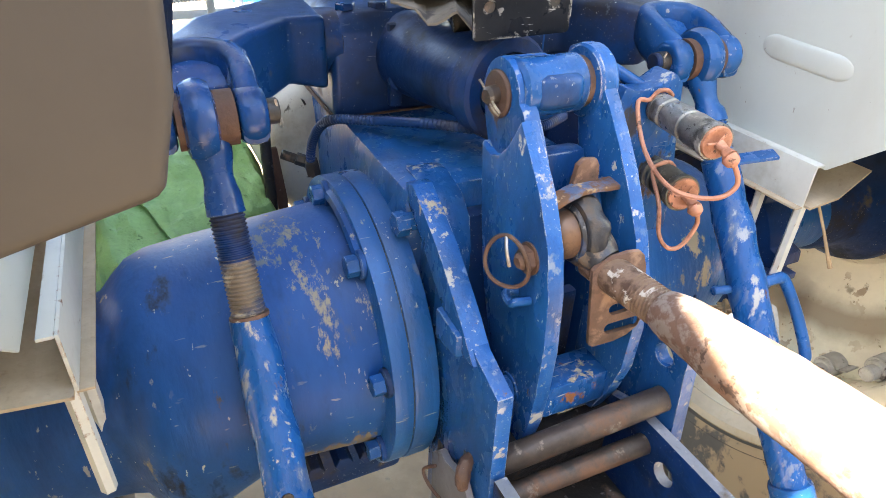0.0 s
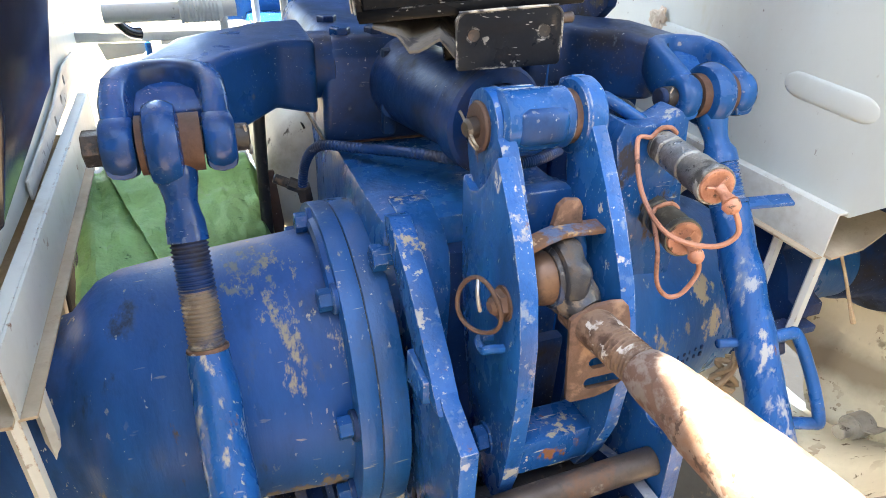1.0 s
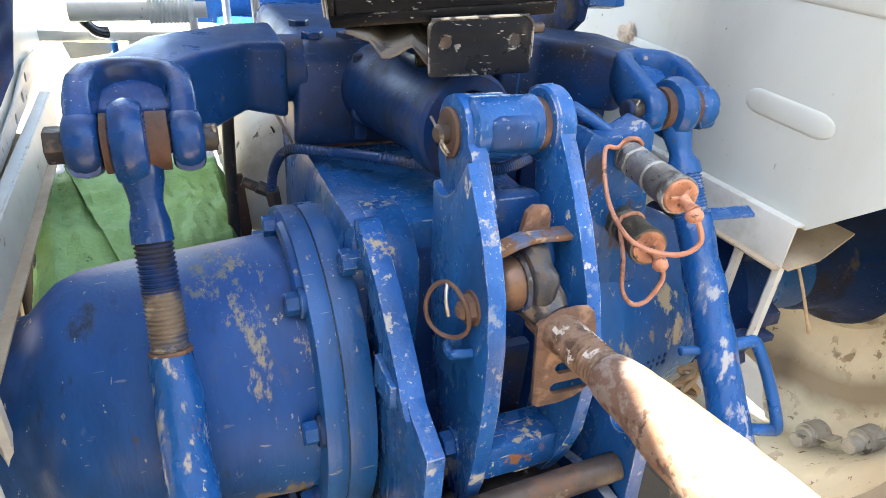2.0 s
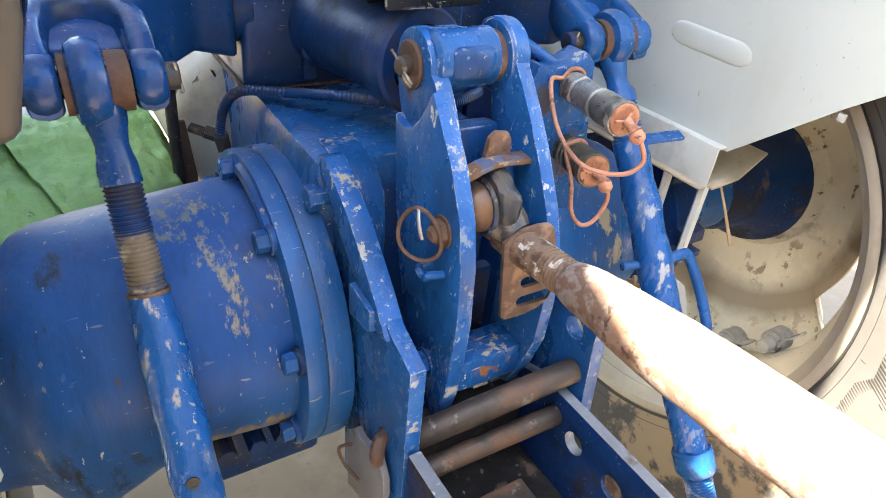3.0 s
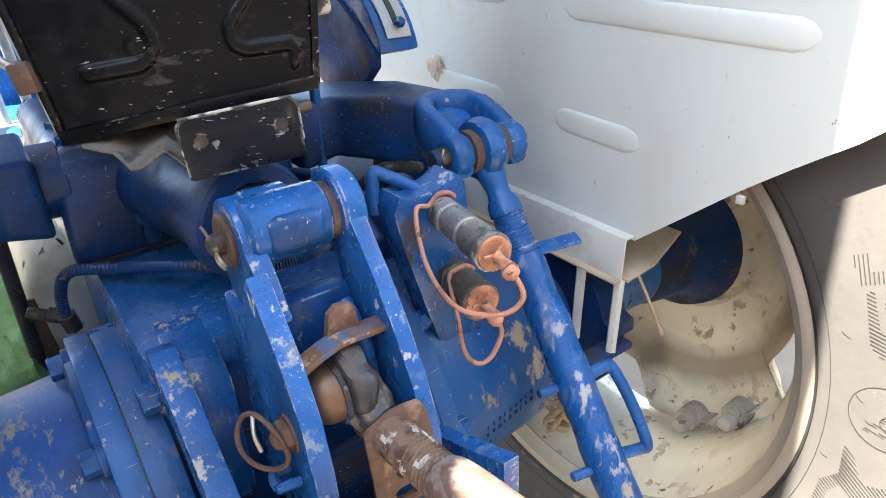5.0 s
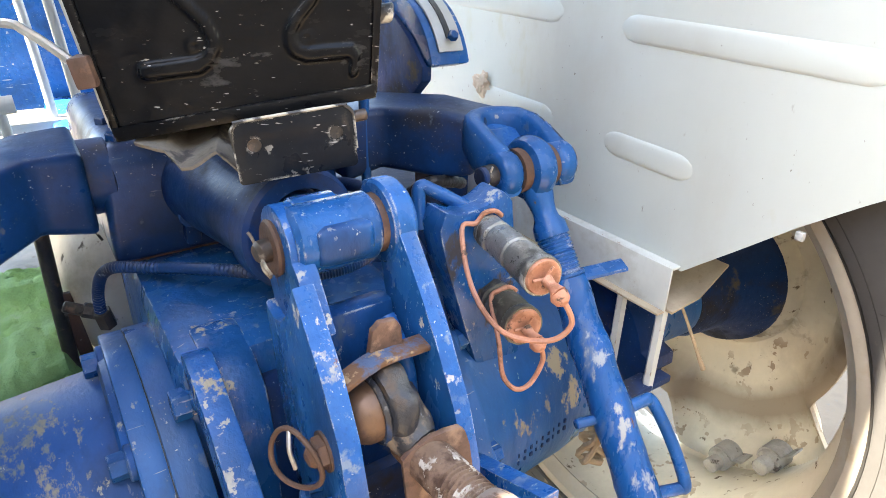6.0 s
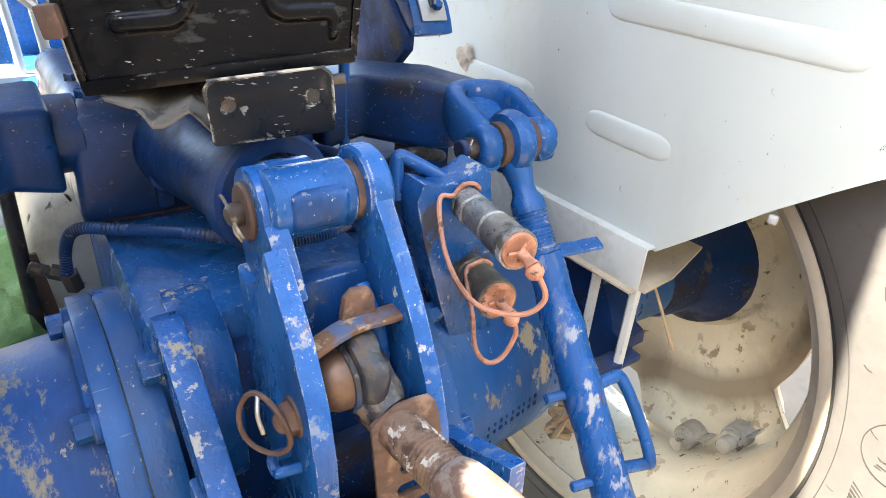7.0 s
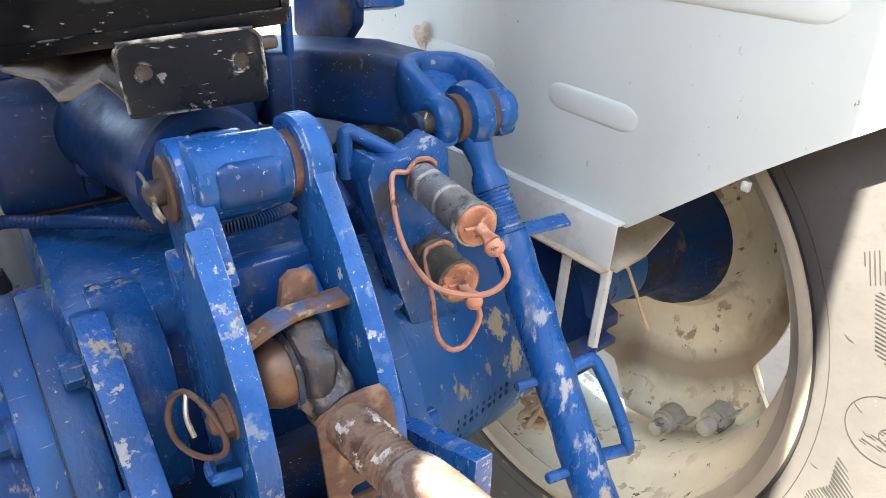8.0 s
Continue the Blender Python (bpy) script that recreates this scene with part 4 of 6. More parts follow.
part("keeper", tube([(-0.046, -0.198, 0.800), (-0.060, -0.20, 0.803), (-0.062, -0.213, 0.80), (-0.060, -0.22, 0.806), (-0.046, -0.222, 0.805)], 0.0045, 8), blue, rocker)

# stabiliser bracket with its long arm
stab = part("stabiliser_bracket", prism([(-0.195, 0.782), (-0.230, 0.762), (-0.277, 0.744), (-0.281, 0.46), (-0.13, 0.46), (-0.13, 0.67), (-0.150, 0.735)], -0.107, -0.089, "x", 0.002,
            ), blue_worn, tractor, "blue stabiliser bracket plate with scraped paint", rim_mat=blue_scraped)
part("arm", prism([(-0.062, 0.872), (-0.080, 0.877), (-0.097, 0.868), (-0.148, 0.836), (-0.203, 0.787), (-0.236, 0.752), (-0.215, 0.748), (-0.165, 0.772), (-0.115, 0.815), (-0.066, 0.852)], -0.112, -0.088, "x", 0.003), blue_worn, stab, rim_mat=blue_scraped)
part("gusset", prism([(-0.160, 0.775), (-0.21, 0.772), (-0.21, 0.745), (-0.16, 0.735)], -0.118, -0.088, "x", 0.004), blue_worn, stab)
part("arm_bolt", joined(hexhead((-0.112, -0.070, 0.826), (-0.128, -0.070, 0.826), 0.0145), pin((-0.09, -0.070, 0.828), (-0.114, -0.070, 0.828), 0.012)), blue, stab)
part("clamp", roughened(prism([(-0.170, 0.566), (-0.190, 0.590), (-0.205, 0.588), (-0.246, 0.604), (-0.263, 0.585), (-0.266, 0.560), (-0.250, 0.505), (-0.172, 0.470)], -0.121, -0.112, "x", 0.002), 0.0008, 70), board_grey, stab, "dusty grey clamp plate")
part("clamp_finger", roughened(tube([(-0.104, -0.236, 0.622), (-0.114, -0.240, 0.622), (-0.122, -0.248, 0.612), (-0.122, -0.250, 0.595)], [0.006, 0.0075, 0.0085, 0.006], 10), 0.0018, 110), rust_steel, stab, "rusty bent stub")
part("clamp_wire", tube([(-0.125, -0.19, 0.565), (-0.135, -0.178, 0.55), (-0.133, -0.19, 0.535), (-0.126, -0.215, 0.53)], 0.0022, 8), rust_steel, stab)
for y, z in ((-0.166, 0.563), (-0.229, 0.612)):
    part("slot", block((-0.1085, y - 0.006, z - 0.009), (-0.106, y + 0.006, z + 0.009), 0.002), dark_steel, stab)
right_br = part("right_bracket", prism([(-0.18, 0.735), (-0.200, 0.745), (-0.297, 0.786), (-0.300, 0.72), (-0.308, 0.62), (-0.27, 0.52), (-0.14, 0.52), (-0.14, 0.70)], 0.106, 0.124, "x", 0.002, [circle(-0.268, 0.72, 0.013, 16)]), blue_worn, tractor, "blue bracket plate with a round hole", rim_mat=blue_scraped)
for z in (0.69, 0.65):
    part("bolt", hexhead((0.122, -0.275, z), (0.138, -0.275, z), 0.011), rust_steel, right_br)
part("upper_cross_pin", roughened(lathe([(0, 0), (0, 0.013), (0.002, 0.0145), (0.10, 0.0148), (0.205, 0.0145), (0.207, 0.013), (0.207, 0)], (-0.094, -0.259, 0.629), (0.110, -0.284, 0.671), 20), 0.0006, 90), worn_bar, tractor, "worn brown steel cross pin")
part("lower_cross_pin", roughened(lathe([(0, 0), (0, 0.011), (0.002, 0.0125), (0.10, 0.0125), (0.185, 0.0125), (0.187, 0.011), (0.187, 0)], (-0.094, -0.272, 0.585), (0.092, -0.290, 0.612), 20), 0.0006, 90), worn_bar, tractor, "worn brown steel cross pin")

# drawbar frame
draw = part("drawbar_frame", prism([(-0.262, 0.643), (-0.62, 0.646), (-0.62, 0.515), (-0.20, 0.505), (-0.20, 0.62)], 0.088, 0.102, "x", 0.002, [circle(-0.325, 0.598, 0.014), circle(-0.388, 0.594, 0.015), circle(-0.46, 0.59, 0.015), circle(-0.54, 0.585, 0.015)]), blue_dark, tractor, "dark blue perforated drawbar frame with scuffed top edges", rim_mat=blue_rubbed)
part("frame_side", prism([(-0.284, 0.640), (-0.62, 0.645), (-0.62, 0.515), (-0.284, 0.507)], -0.106, -0.091, "x", 0.002, [circle(-0.388, 0.594, 0.015), circle(-0.46, 0.59, 0.015)]), blue_dark, draw, rim_mat=blue_rubbed)
# Dark floor and block added inside the frame to stand in for its shade.
part("frame_floor", block((-0.091, -0.62, 0.500), (0.088, -0.12, 0.512), 0.002), dark_steel, draw)
part("shaft_shield", block((-0.068, -0.235, 0.512), (0.086, -0.215, 0.615), 0.004), dark_steel, draw)
part("swing_bar", block((-0.015, -0.62, 0.512), (0.045, -0.30, 0.535), 0.003), worn_bar, draw)
for y, z in ((-0.388, 0.594), (-0.46, 0.590), (-0.54, 0.585)):
    part("bore_plug", pin((0.0925, y, z), (0.0965, y, z), 0.0146), bore_rust, draw, "rust-filled bore")

# hydraulic outlets
outlet = part("coupler_block", prism([(0.142, 0.935), (0.150, 0.955), (0.168, 0.948), (0.200, 0.952), (0.222, 0.964), (0.236, 0.950), (0.242, 0.905), (0.262, 0.800), (0.262, 0.735), (0.205, 0.725), (0.180, 0.80), (0.152, 0.89)], -0.085, -0.045, "y", 0.006), blue_worn, tractor, "blue outlet block for the hydraulic couplers")
part("strap", tube([(0.143, -0.045, 0.925), (0.1425, -0.043, 0.962), (0.146, -0.043, 0.9695), (0.155, -0.045, 0.966), (0.190, -0.062, 0.945)], 0.0075, 10), blue, outlet)
part("feed_pipe", tube([(0.13, 0.06, 0.90), (0.15, 0.0, 0.925), (0.16, -0.05, 0.92)], 0.010, 10), blue_dark, outlet)
part("side_pipe", tube([(0.10, 0.12, 0.93), (0.12, 0.05, 0.945), (0.13, -0.02, 0.93), (0.135, -0.06, 0.90)], 0.008, 10), blue_dark, outlet)


def coupler(p, q, drop, far, mat, thick=1.03):
    """Quick coupler from its root p to the capped end q, with a lanyard that hangs in a loop."""
    p, q = Vector(p), Vector(q)
    L = (q - p).length
    prof = [(0.018, 0.0), (0.018, 0.0130), (0.020, 0.0160), (0.022, 0.0178), (0.025, 0.0178), (0.0262, 0.0150), (0.0285, 0.0150), (0.030, 0.0182), (0.045, 0.0186), (0.0465, 0.0160), (0.0505, 0.0160), (0.052, 0.0184), (L - 0.048, 0.0184), (L - 0.0465, 0.0162), (L - 0.042, 0.0162), (L - 0.040, 0.0190)]
    prof += [(L - 0.0385 + 0.0011 * i, 0.0192) for i in range(27)] + [(L - 0.008, 0.0196), (L - 0.006, 0.0206), (L - 0.001, 0.0206), (L + 0.0015, 0.0200), (L + 0.0015, 0.0182), (L - 0.002, 0.0180), (L - 0.002, 0.0)]
    seg = 60
    body = lathe([(a, r * thick) for a, r in prof], p, q, seg)
    body.verts.ensure_lookup_table()
    axis = (q - p).normalized()
    for k, v in enumerate(body.verts):
        a = (v.co - p).dot(axis)
        out = v.co - p - axis * a
        if L - 0.0395 < a < L - 0.009 and (k // seg + k % seg) % 2:
            v.co -= out.normalized() * 0.0015
        elif 0.0295 < a < 0.046:
            turn = k % seg * 6 % 60
            v.co -= out.normalized() * 0.0016 * (1 - abs(turn - 30) / 30) * -1 + out.normalized() * 0.0008
    c = part("quick_coupler", roughened(body, 0.0004, 120), mat, tractor, "dirty steel hydraulic quick coupler with an orange dust cap", 30)
    part("hex_nipple", hexhead(p, p + axis * 0.024, 0.0150), blue_dark, c, "grimy hexagon nipple")
    part("ring_clip", lathe([(0.0265, 0.0140), (0.0265, 0.0170), (0.0283, 0.0170), (0.0283, 0.0140)], p, q, 36, True), bright_steel, c, "thin bright ring")
    d = (q - p).normalized()
    part("dust_cap", lathe([(-0.002, 0), (-0.002, 0.0180 * thick), (0.0025, 0.0180 * thick), (0.0040, 0.0170 * thick), (0.0040, 0.0125), (0.0025, 0.0105), (0.0025, 0.0)], q, q + d, 36), orange, c, "faded orange plastic dust cap")
    side = d.cross(Vector((0, 0, 1))).normalized()
    for a in (0, 120, 240):
        v = side * math.cos(radians(a)) + Vector((0, 0, 1)) * math.sin(radians(a))
        part("cap_rib", tube([q + d * 0.006 + v * 0.002, q + d * 0.0065 + v * 0.013], 0.0016, 6, 0), orange, c)
    knob = q + d * 0.007
    tail = knob + d * 0.016 + Vector((0.004, 0, -0.007))
    part("cap_stem", tube([knob, knob + d * 0.008 + Vector((0.002, 0, -0.003)), tail], [0.006, 0.0045, 0.008], 10), orange, c)
    part("stem_knob", lathe([(0, 0), (0.001, 0.006), (0.006, 0.009), (0.012, 0.0075), (0.015, 0.004), (0.015, 0)], tail - d * 0.005, tail + d + Vector((0.2, 0, -0.5)), 16), orange, c)
    part("lanyard", tube([tail + Vector((0.002, -0.004, -0.004)), *[Vector(v) for v in drop], p + d * far + Vector((-0.016, 0, 0.011)), p + d * far + Vector((-0.006, 0, 0.0195)), p + d * far + Vector((0.008, 0, 0.0195)), p + d * far + Vector((0.018, 0, 0.012))], 0.0027, 8), orange, c, "faded orange lanyard loop")
    return c


coupler((0.203, -0.070, 0.926), (0.174, -0.201, 0.930), [(0.182, -0.235, 0.895), (0.165, -0.225, 0.878), (0.140, -0.19, 0.878), (0.142, -0.14, 0.900), (0.165, -0.09, 0.935)], 0.020, dirty_steel, 0.97)
coupler((0.222, -0.055, 0.838), (0.198, -0.156, 0.845), [(0.205, -0.182, 0.815), (0.193, -0.180, 0.790), (0.178, -0.175, 0.785), (0.168, -0.165, 0.80), (0.172, -0.150, 0.832)], 0.055, oily_steel, 1.08)

# corrugated breather hose
hose_pts = [(-0.155, 0.190, 0.785), (-0.152, 0.172, 0.835), (-0.138, 0.135, 0.874), (-0.10, 0.085, 0.887), (-0.05, 0.02, 0.900), (-0.01, -0.035, 0.908), (0.025, -0.058, 0.910), (0.06, -0.060, 0.912), (0.10, -0.04, 0.912)]
part("breather_hose", tube(hose_pts, 0.0068, 12, 26, 0.0011), blue_grimy_shaded, tractor, "blue painted corrugated hose")
part("hose_fitting", joined(hexhead((-0.150, 0.192, 0.775), (-0.154, 0.186, 0.80), 0.0105), hexhead((-0.172, 0.20, 0.80), (-0.150, 0.195, 0.79), 0.009), pin((-0.19, 0.21, 0.805), (-0.165, 0.20, 0.795), 0.007)), dark_steel, tractor)
part("control_rod", tube([(0.166, 0.12, 0.86), (0.167, 0.121, 1.06)], 0.0065, 10, 0), blue, tractor, "thin blue control rod")

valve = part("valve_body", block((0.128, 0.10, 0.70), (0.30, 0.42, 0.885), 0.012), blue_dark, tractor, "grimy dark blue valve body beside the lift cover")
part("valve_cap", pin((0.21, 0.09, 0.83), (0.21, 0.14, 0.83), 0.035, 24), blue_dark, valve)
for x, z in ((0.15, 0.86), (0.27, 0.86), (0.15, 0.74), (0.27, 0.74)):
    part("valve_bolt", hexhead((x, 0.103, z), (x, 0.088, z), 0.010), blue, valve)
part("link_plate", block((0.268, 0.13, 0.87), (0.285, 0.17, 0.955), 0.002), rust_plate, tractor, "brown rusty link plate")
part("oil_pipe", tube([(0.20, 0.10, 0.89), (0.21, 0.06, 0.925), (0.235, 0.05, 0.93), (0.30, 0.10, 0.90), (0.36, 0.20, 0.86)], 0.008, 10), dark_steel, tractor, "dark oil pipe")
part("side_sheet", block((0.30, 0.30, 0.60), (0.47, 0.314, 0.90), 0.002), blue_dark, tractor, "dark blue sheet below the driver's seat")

# quadrant of the lift lever
qa = [radians(a) for a in range(15, 126, 8)]
QC = (0.248, 1.022)
outer = [(QC[0] - 0.115 * math.cos(a), QC[1] + 0.115 * math.sin(a)) for a in qa]
inner = [(QC[0] - 0.080 * math.cos(a), QC[1] + 0.080 * math.sin(a)) for a in reversed(qa)]
quad = part("lever_quadrant", prism(outer + inner, 0.275, 0.335, "x", 0.004), blue, tractor, "blue curved lever quadrant with a slotted plate")
plate_o = [(QC[0] - 0.119 * math.cos(a), QC[1] + 0.119 * math.sin(a)) for a in qa[1:]]
plate_i = [(QC[0] - 0.1155 * math.cos(a), QC[1] + 0.1155 * math.sin(a)) for a in reversed(qa[1:])]
part("slot_plate", prism(plate_o + plate_i, 0.287, 0.325, "x", 0.0008), pale_plate, quad, "pale scuffed slot plate")
slot_o = [(QC[0] - 0.1205 * math.cos(a), QC[1] + 0.1205 * math.sin(a)) for a in qa[2:-3]]
slot_i = [(QC[0] - 0.119 * math.cos(a), QC[1] + 0.119 * math.sin(a)) for a in reversed(qa[2:-3])]
part("slot", prism(slot_o + slot_i, 0.302, 0.310, "x", 0.0), dark_steel, quad)
part("web", prism([(0.305, 1.125), (0.245, 1.118), (0.190, 1.085), (0.150, 1.050), (0.152, 1.030), (0.175, 1.010), (0.190, 0.985), (0.275, 0.970), (0.320, 1.00)], 0.268, 0.284, "x", 0.004), blue_dark, quad)
part("inner_ring", prism([(QC[0] - 0.066 * math.cos(a), QC[1] + 0.066 * math.sin(a)) for a in qa] + [(QC[0] - 0.052 * math.cos(a), QC[1] + 0.052 * math.sin(a)) for a in reversed(qa)], 0.275, 0.300, "x", 0.003), blue_dark, quad)
part("pivot_bracket", block((0.235, 0.20, 0.93), (0.268, 0.27, 0.985), 0.008), blue_dark, quad)
part("screw", hexhead((0.306, 0.140, 1.085), (0.306, 0.133, 1.091), 0.007), blue, quad)
part("lever", tube([(0.306, 0.25, 1.04), (0.306, 0.26, 1.15), (0.31, 0.30, 1.28)], 0.007, 8), blue_dark, quad)

# grey casting ahead of the gearbox, foot boards, levers on the platform
part("clutch_housing", roughened(lathe([(0, 0), (0, 0.09), (0.004, 0.115), (0.012, 0.133), (0.026, 0.147), (0.05, 0.156), (0.10, 0.160), (0.25, 0.163), (0.42, 0.165), (0.44, 0.0)], (-0.035, 0.285, 0.745), (-0.035, 1.0, 0.745), 48), 0.002, 12), casting_grey, tractor, "dusty grey clutch housing")
for s in (-1, 1):
    fb = part("foot_board", block((min(s * 0.17, s * 0.62), 0.42, 0.600), (max(s * 0.17, s * 0.62), 1.05, 0.612), 0.002), pale_plate, tractor, "grey foot board")
    for i in range(8):
        part("tread_bar", block((min(s * 0.20, s * 0.60), 0.47 + 0.07 * i, 0.612), (max(s * 0.20, s * 0.60), 0.48 + 0.07 * i, 0.617), 0.001), pale_plate, fb)
part("platform_edge", block((-0.32, 0.50, 0.872), (-0.10, 0.70, 0.884), 0.003), pale_plate, tractor, "pale scuffed platform edge")
part("platform_tunnel", block((-0.14, 0.64, 0.76), (0.14, 1.10, 0.885), 0.02), blue, tractor, "blue sheet tunnel between the foot boards")
# Panel widened and raised out of view to block sky light from ahead.
part("tank_panel", block((-0.28, 1.02, 0.86), (0.36, 1.12, 1.80), 0.02), blue, tractor, "blue sheet panel behind the platform, enlarged to block sky light")
part("rock_shaft", lathe([(0, 0), (0, 0.016), (0.12, 0.016), (0.121, 0.022)] + [(0.124 + 0.003 * i, 0.022 - 0.0015 * (i % 2)) for i in range(22)] + [(0.192, 0.014), (0.215, 0.014), (0.215, 0.0)], (-0.40, 0.62, 0.952), (-0.10, 0.62, 0.962), 20), pale_plate, tractor, "pale steel cross shaft with a ribbed boot")
# Levers coloured pale to match blue paint in full sun.
for x, y in ((-0.095, 0.64), (-0.205, 0.66), (-0.13, 0.82)):
    part("gear_lever", tube([(x, y, 0.86), (x - 0.004, y - 0.005, 0.98), (x - 0.02, y - 0.02, 1.25)], 0.008, 10), pale_plate, tractor, "lever rod, sunlit blue paint given as a pale colour")


part("brake_rod", tube([(-0.192, 0.30, 0.93), (-0.194, 0.30, 0.85), (-0.197, 0.295, 0.76), (-0.20, 0.28, 0.64)], 0.009, 10), dark_steel, tractor, "dark oily brake rod")
part("brake_lever", prism([(-0.196, 0.78), (-0.180, 0.78), (-0.172, 0.69), (-0.172, 0.64), (-0.186, 0.64), (-0.190, 0.70)], 0.292, 0.300, "y", 0.002), rust_steel, tractor, "rusty brown brake lever")
for z, dz in ((0.35, 0.03), (0.0, 0.03)):
    part("cast_mark", prism([(-0.135, 0.815 + z * 0.1), (-0.131, 0.813 + z * 0.1), (-0.122, 0.795 + z * 0.1), (-0.126, 0.794 + z * 0.1)], 0.298, 0.303, "y", 0), dark_steel, tractor)
cross = part("cross_bar", block((-0.56, 0.80, 0.868), (-0.08, 0.84, 0.888), 0.004), pale_plate, tractor, "pale blue-grey bar across the platform")
part("bar_post", block((-0.325, 0.80, 0.62), (-0.300, 0.83, 0.868), 0.003), casting_grey, cross)
part("bar_post", block((-0.355, 0.79, 0.62), (-0.343, 0.815, 0.868), 0.003), blue, cross)
part("bar_bracket", prism([(-0.44, 0.868), (-0.34, 0.868), (-0.36, 0.845), (-0.43, 0.835)], 0.795, 0.803, "y", 0.002), casting_grey, cross)
part("pedal_lever", tube([(-0.395, 0.70, 0.945), (-0.388, 0.70, 0.925), (-0.372, 0.71, 0.905), (-0.355, 0.72, 0.900)], [0.010, 0.008, 0.010, 0.012], 10), lamp_black, tractor, "short black pedal lever")
strap_o = [(0.18, 0.822), (0.30, 0.826), (0.46, 0.834), (0.66, 0.850), (0.68, 0.880), (0.56, 0.885), (0.42, 0.862), (0.30, 0.852), (0.18, 0.846)]
part("perforated_strap", prism(strap_o, -0.472, -0.469, "x", 0.0006, [circle(0.543, 0.867, 0.008), circle(0.486, 0.851, 0.008), circle(0.408, 0.842, 0.008)]), pale_plate, tractor, "pale perforated steel strap along the fender")


# ---- fenders and wheels ----
def fender(side):
    def w(p):
        return (side * p[0], p[1], p[2])

    def mb(bm):
        return mirrored(bm) if side < 0 else bm
    low = [(-0.142, 0.822), (-0.205, 0.877), (-0.265, 0.930), (-0.315, 0.970), (-0.368, 1.010), (-0.44, 1.075), (-0.52, 1.165), (-0.58, 1.26), (-0.61, 1.34)]
    top = [(-0.60, 1.40), (-0.45, 1.45), (-0.20, 1.47), (0.15, 1.46), (0.45, 1.40), (0.68, 1.26), (0.80, 1.05), (0.82, 0.822)]
    f = part("fender", mb(prism(low + top, 0.476, 0.4785, "x", 0.0)), grey_paint, tractor, "pale grey sheet-metal fender with pressed ribs")

    def rib(y0, y1, z, r=0.017, drop=0.006):
        bm = bmesh.new()
        k, n = 9, 26
        rows = []
        for i in range(n + 1):
            u = i / n
            y = y0 + (y1 - y0) * u
            end = min(1.0, math.sin(math.pi * min(max(u * (abs(y1 - y0) / 0.028) / 2, 0), 0.5)), math.sin(math.pi * min(max((1 - u) * (abs(y1 - y0) / 0.028) / 2, 0), 0.5)))
            end = max(end, 0.02)
            rows.append([bm.verts.new((0.4765 - 0.0038 * end * math.sin(math.pi * j / (k - 1)) ** 0.8, y, z - drop * u + r * end ** 0.5 * math.cos(math.pi * j / (k - 1)))) for j in range(k)])
        for a, b in zip(rows, rows[1:]):
            for j in range(k - 1):
                bm.faces.new((a[j], a[j + 1], b[j + 1], b[j]))
        bmesh.ops.recalc_face_normals(bm, faces=bm.faces[:])
        return bm
    for y0, y1, z in ((0.015, -0.132, 0.957), (0.305, 0.115, 0.969), (0.01, -0.315, 1.104), (0.42, 0.112, 1.118)):
        part("pressed_rib", mb(rib(y0, y1, z)), grey_paint, f)
    def mi(bm):
        """The rails of the two sides sit a little differently."""
        bm = mb(bm)
        if side < 0:
            bm.transform(Matrix.Translation((0.012, 0, 0)))
        return bm
    ch = part("fender_channel", mi(joined(block((0.459, -0.140, 0.766), (0.4625, 0.60, 0.829), 0.001), block((0.4625, -0.140, 0.8255), (0.476, 0.60, 0.829), 0.0008))), grey_edge, f, "grey angle rail with rusty edges")
    part("edge_clip", mb(block((0.474, -0.274, 0.917), (0.4805, -0.265, 0.927), 0.0015)), pale_plate, f, "small pale clip on the edge")
    part("lower_flange", mi(block((0.4465, -0.1395, 0.7635), (0.4612, 0.60, 0.7668), 0.0008)), beige_dust, ch, "dusty lower flange of the rail")
    part("channel_floor", mi(prism([(0.4625, 0.766), (0.52, 0.772), (0.571, 0.806), (0.571, 0.809), (0.52, 0.7755), (0.4625, 0.7695)], -0.150, 0.55, "y", 0.0)), beige_dust, ch, "dusty inside of the rail")
    for (a, b) in (((0.466, -0.0665, 0.768), (0.466, -0.0655, 0.63)), ((0.466, -0.1335, 0.768), (0.466, -0.1325, 0.63))):
        a, b = Vector(a), Vector(b)
        part("strut", mi(tube([a, b], 0.0078, 6, 0)), grey_edge, f, "thin grey strut")
    part("gusset_plate", mb(prism([(0.470, 0.766), (0.472, 0.712), (0.545, 0.755), (0.545, 0.766)], -0.064, -0.061, "y", 0.0005)), grey_edge, f)
    # the turned-over top of the fender
    crown = bmesh.new()
    pts = low[4:] + top
    ra = [crown.verts.new((0.477, y, z)) for y, z in pts]
    rb = [crown.verts.new((0.85, y * 1.0, z + 0.004)) for y, z in pts]
    rc = [crown.verts.new((0.85, y, z + 0.007)) for y, z in pts]
    rd = [crown.verts.new((0.477, y, z + 0.003)) for y, z in pts]
    for i in range(len(pts) - 1):
        for a, b in ((ra, rb), (rb, rc), (rc, rd), (rd, ra)):
            crown.faces.new((a[i], a[i + 1], b[i + 1], b[i]))
    bmesh.ops.recalc_face_normals(crown, faces=crown.faces[:])
    part("fender_top", mb(crown), grey_paint, f)
    return f


for s in (-1, 1):
    fender(s)


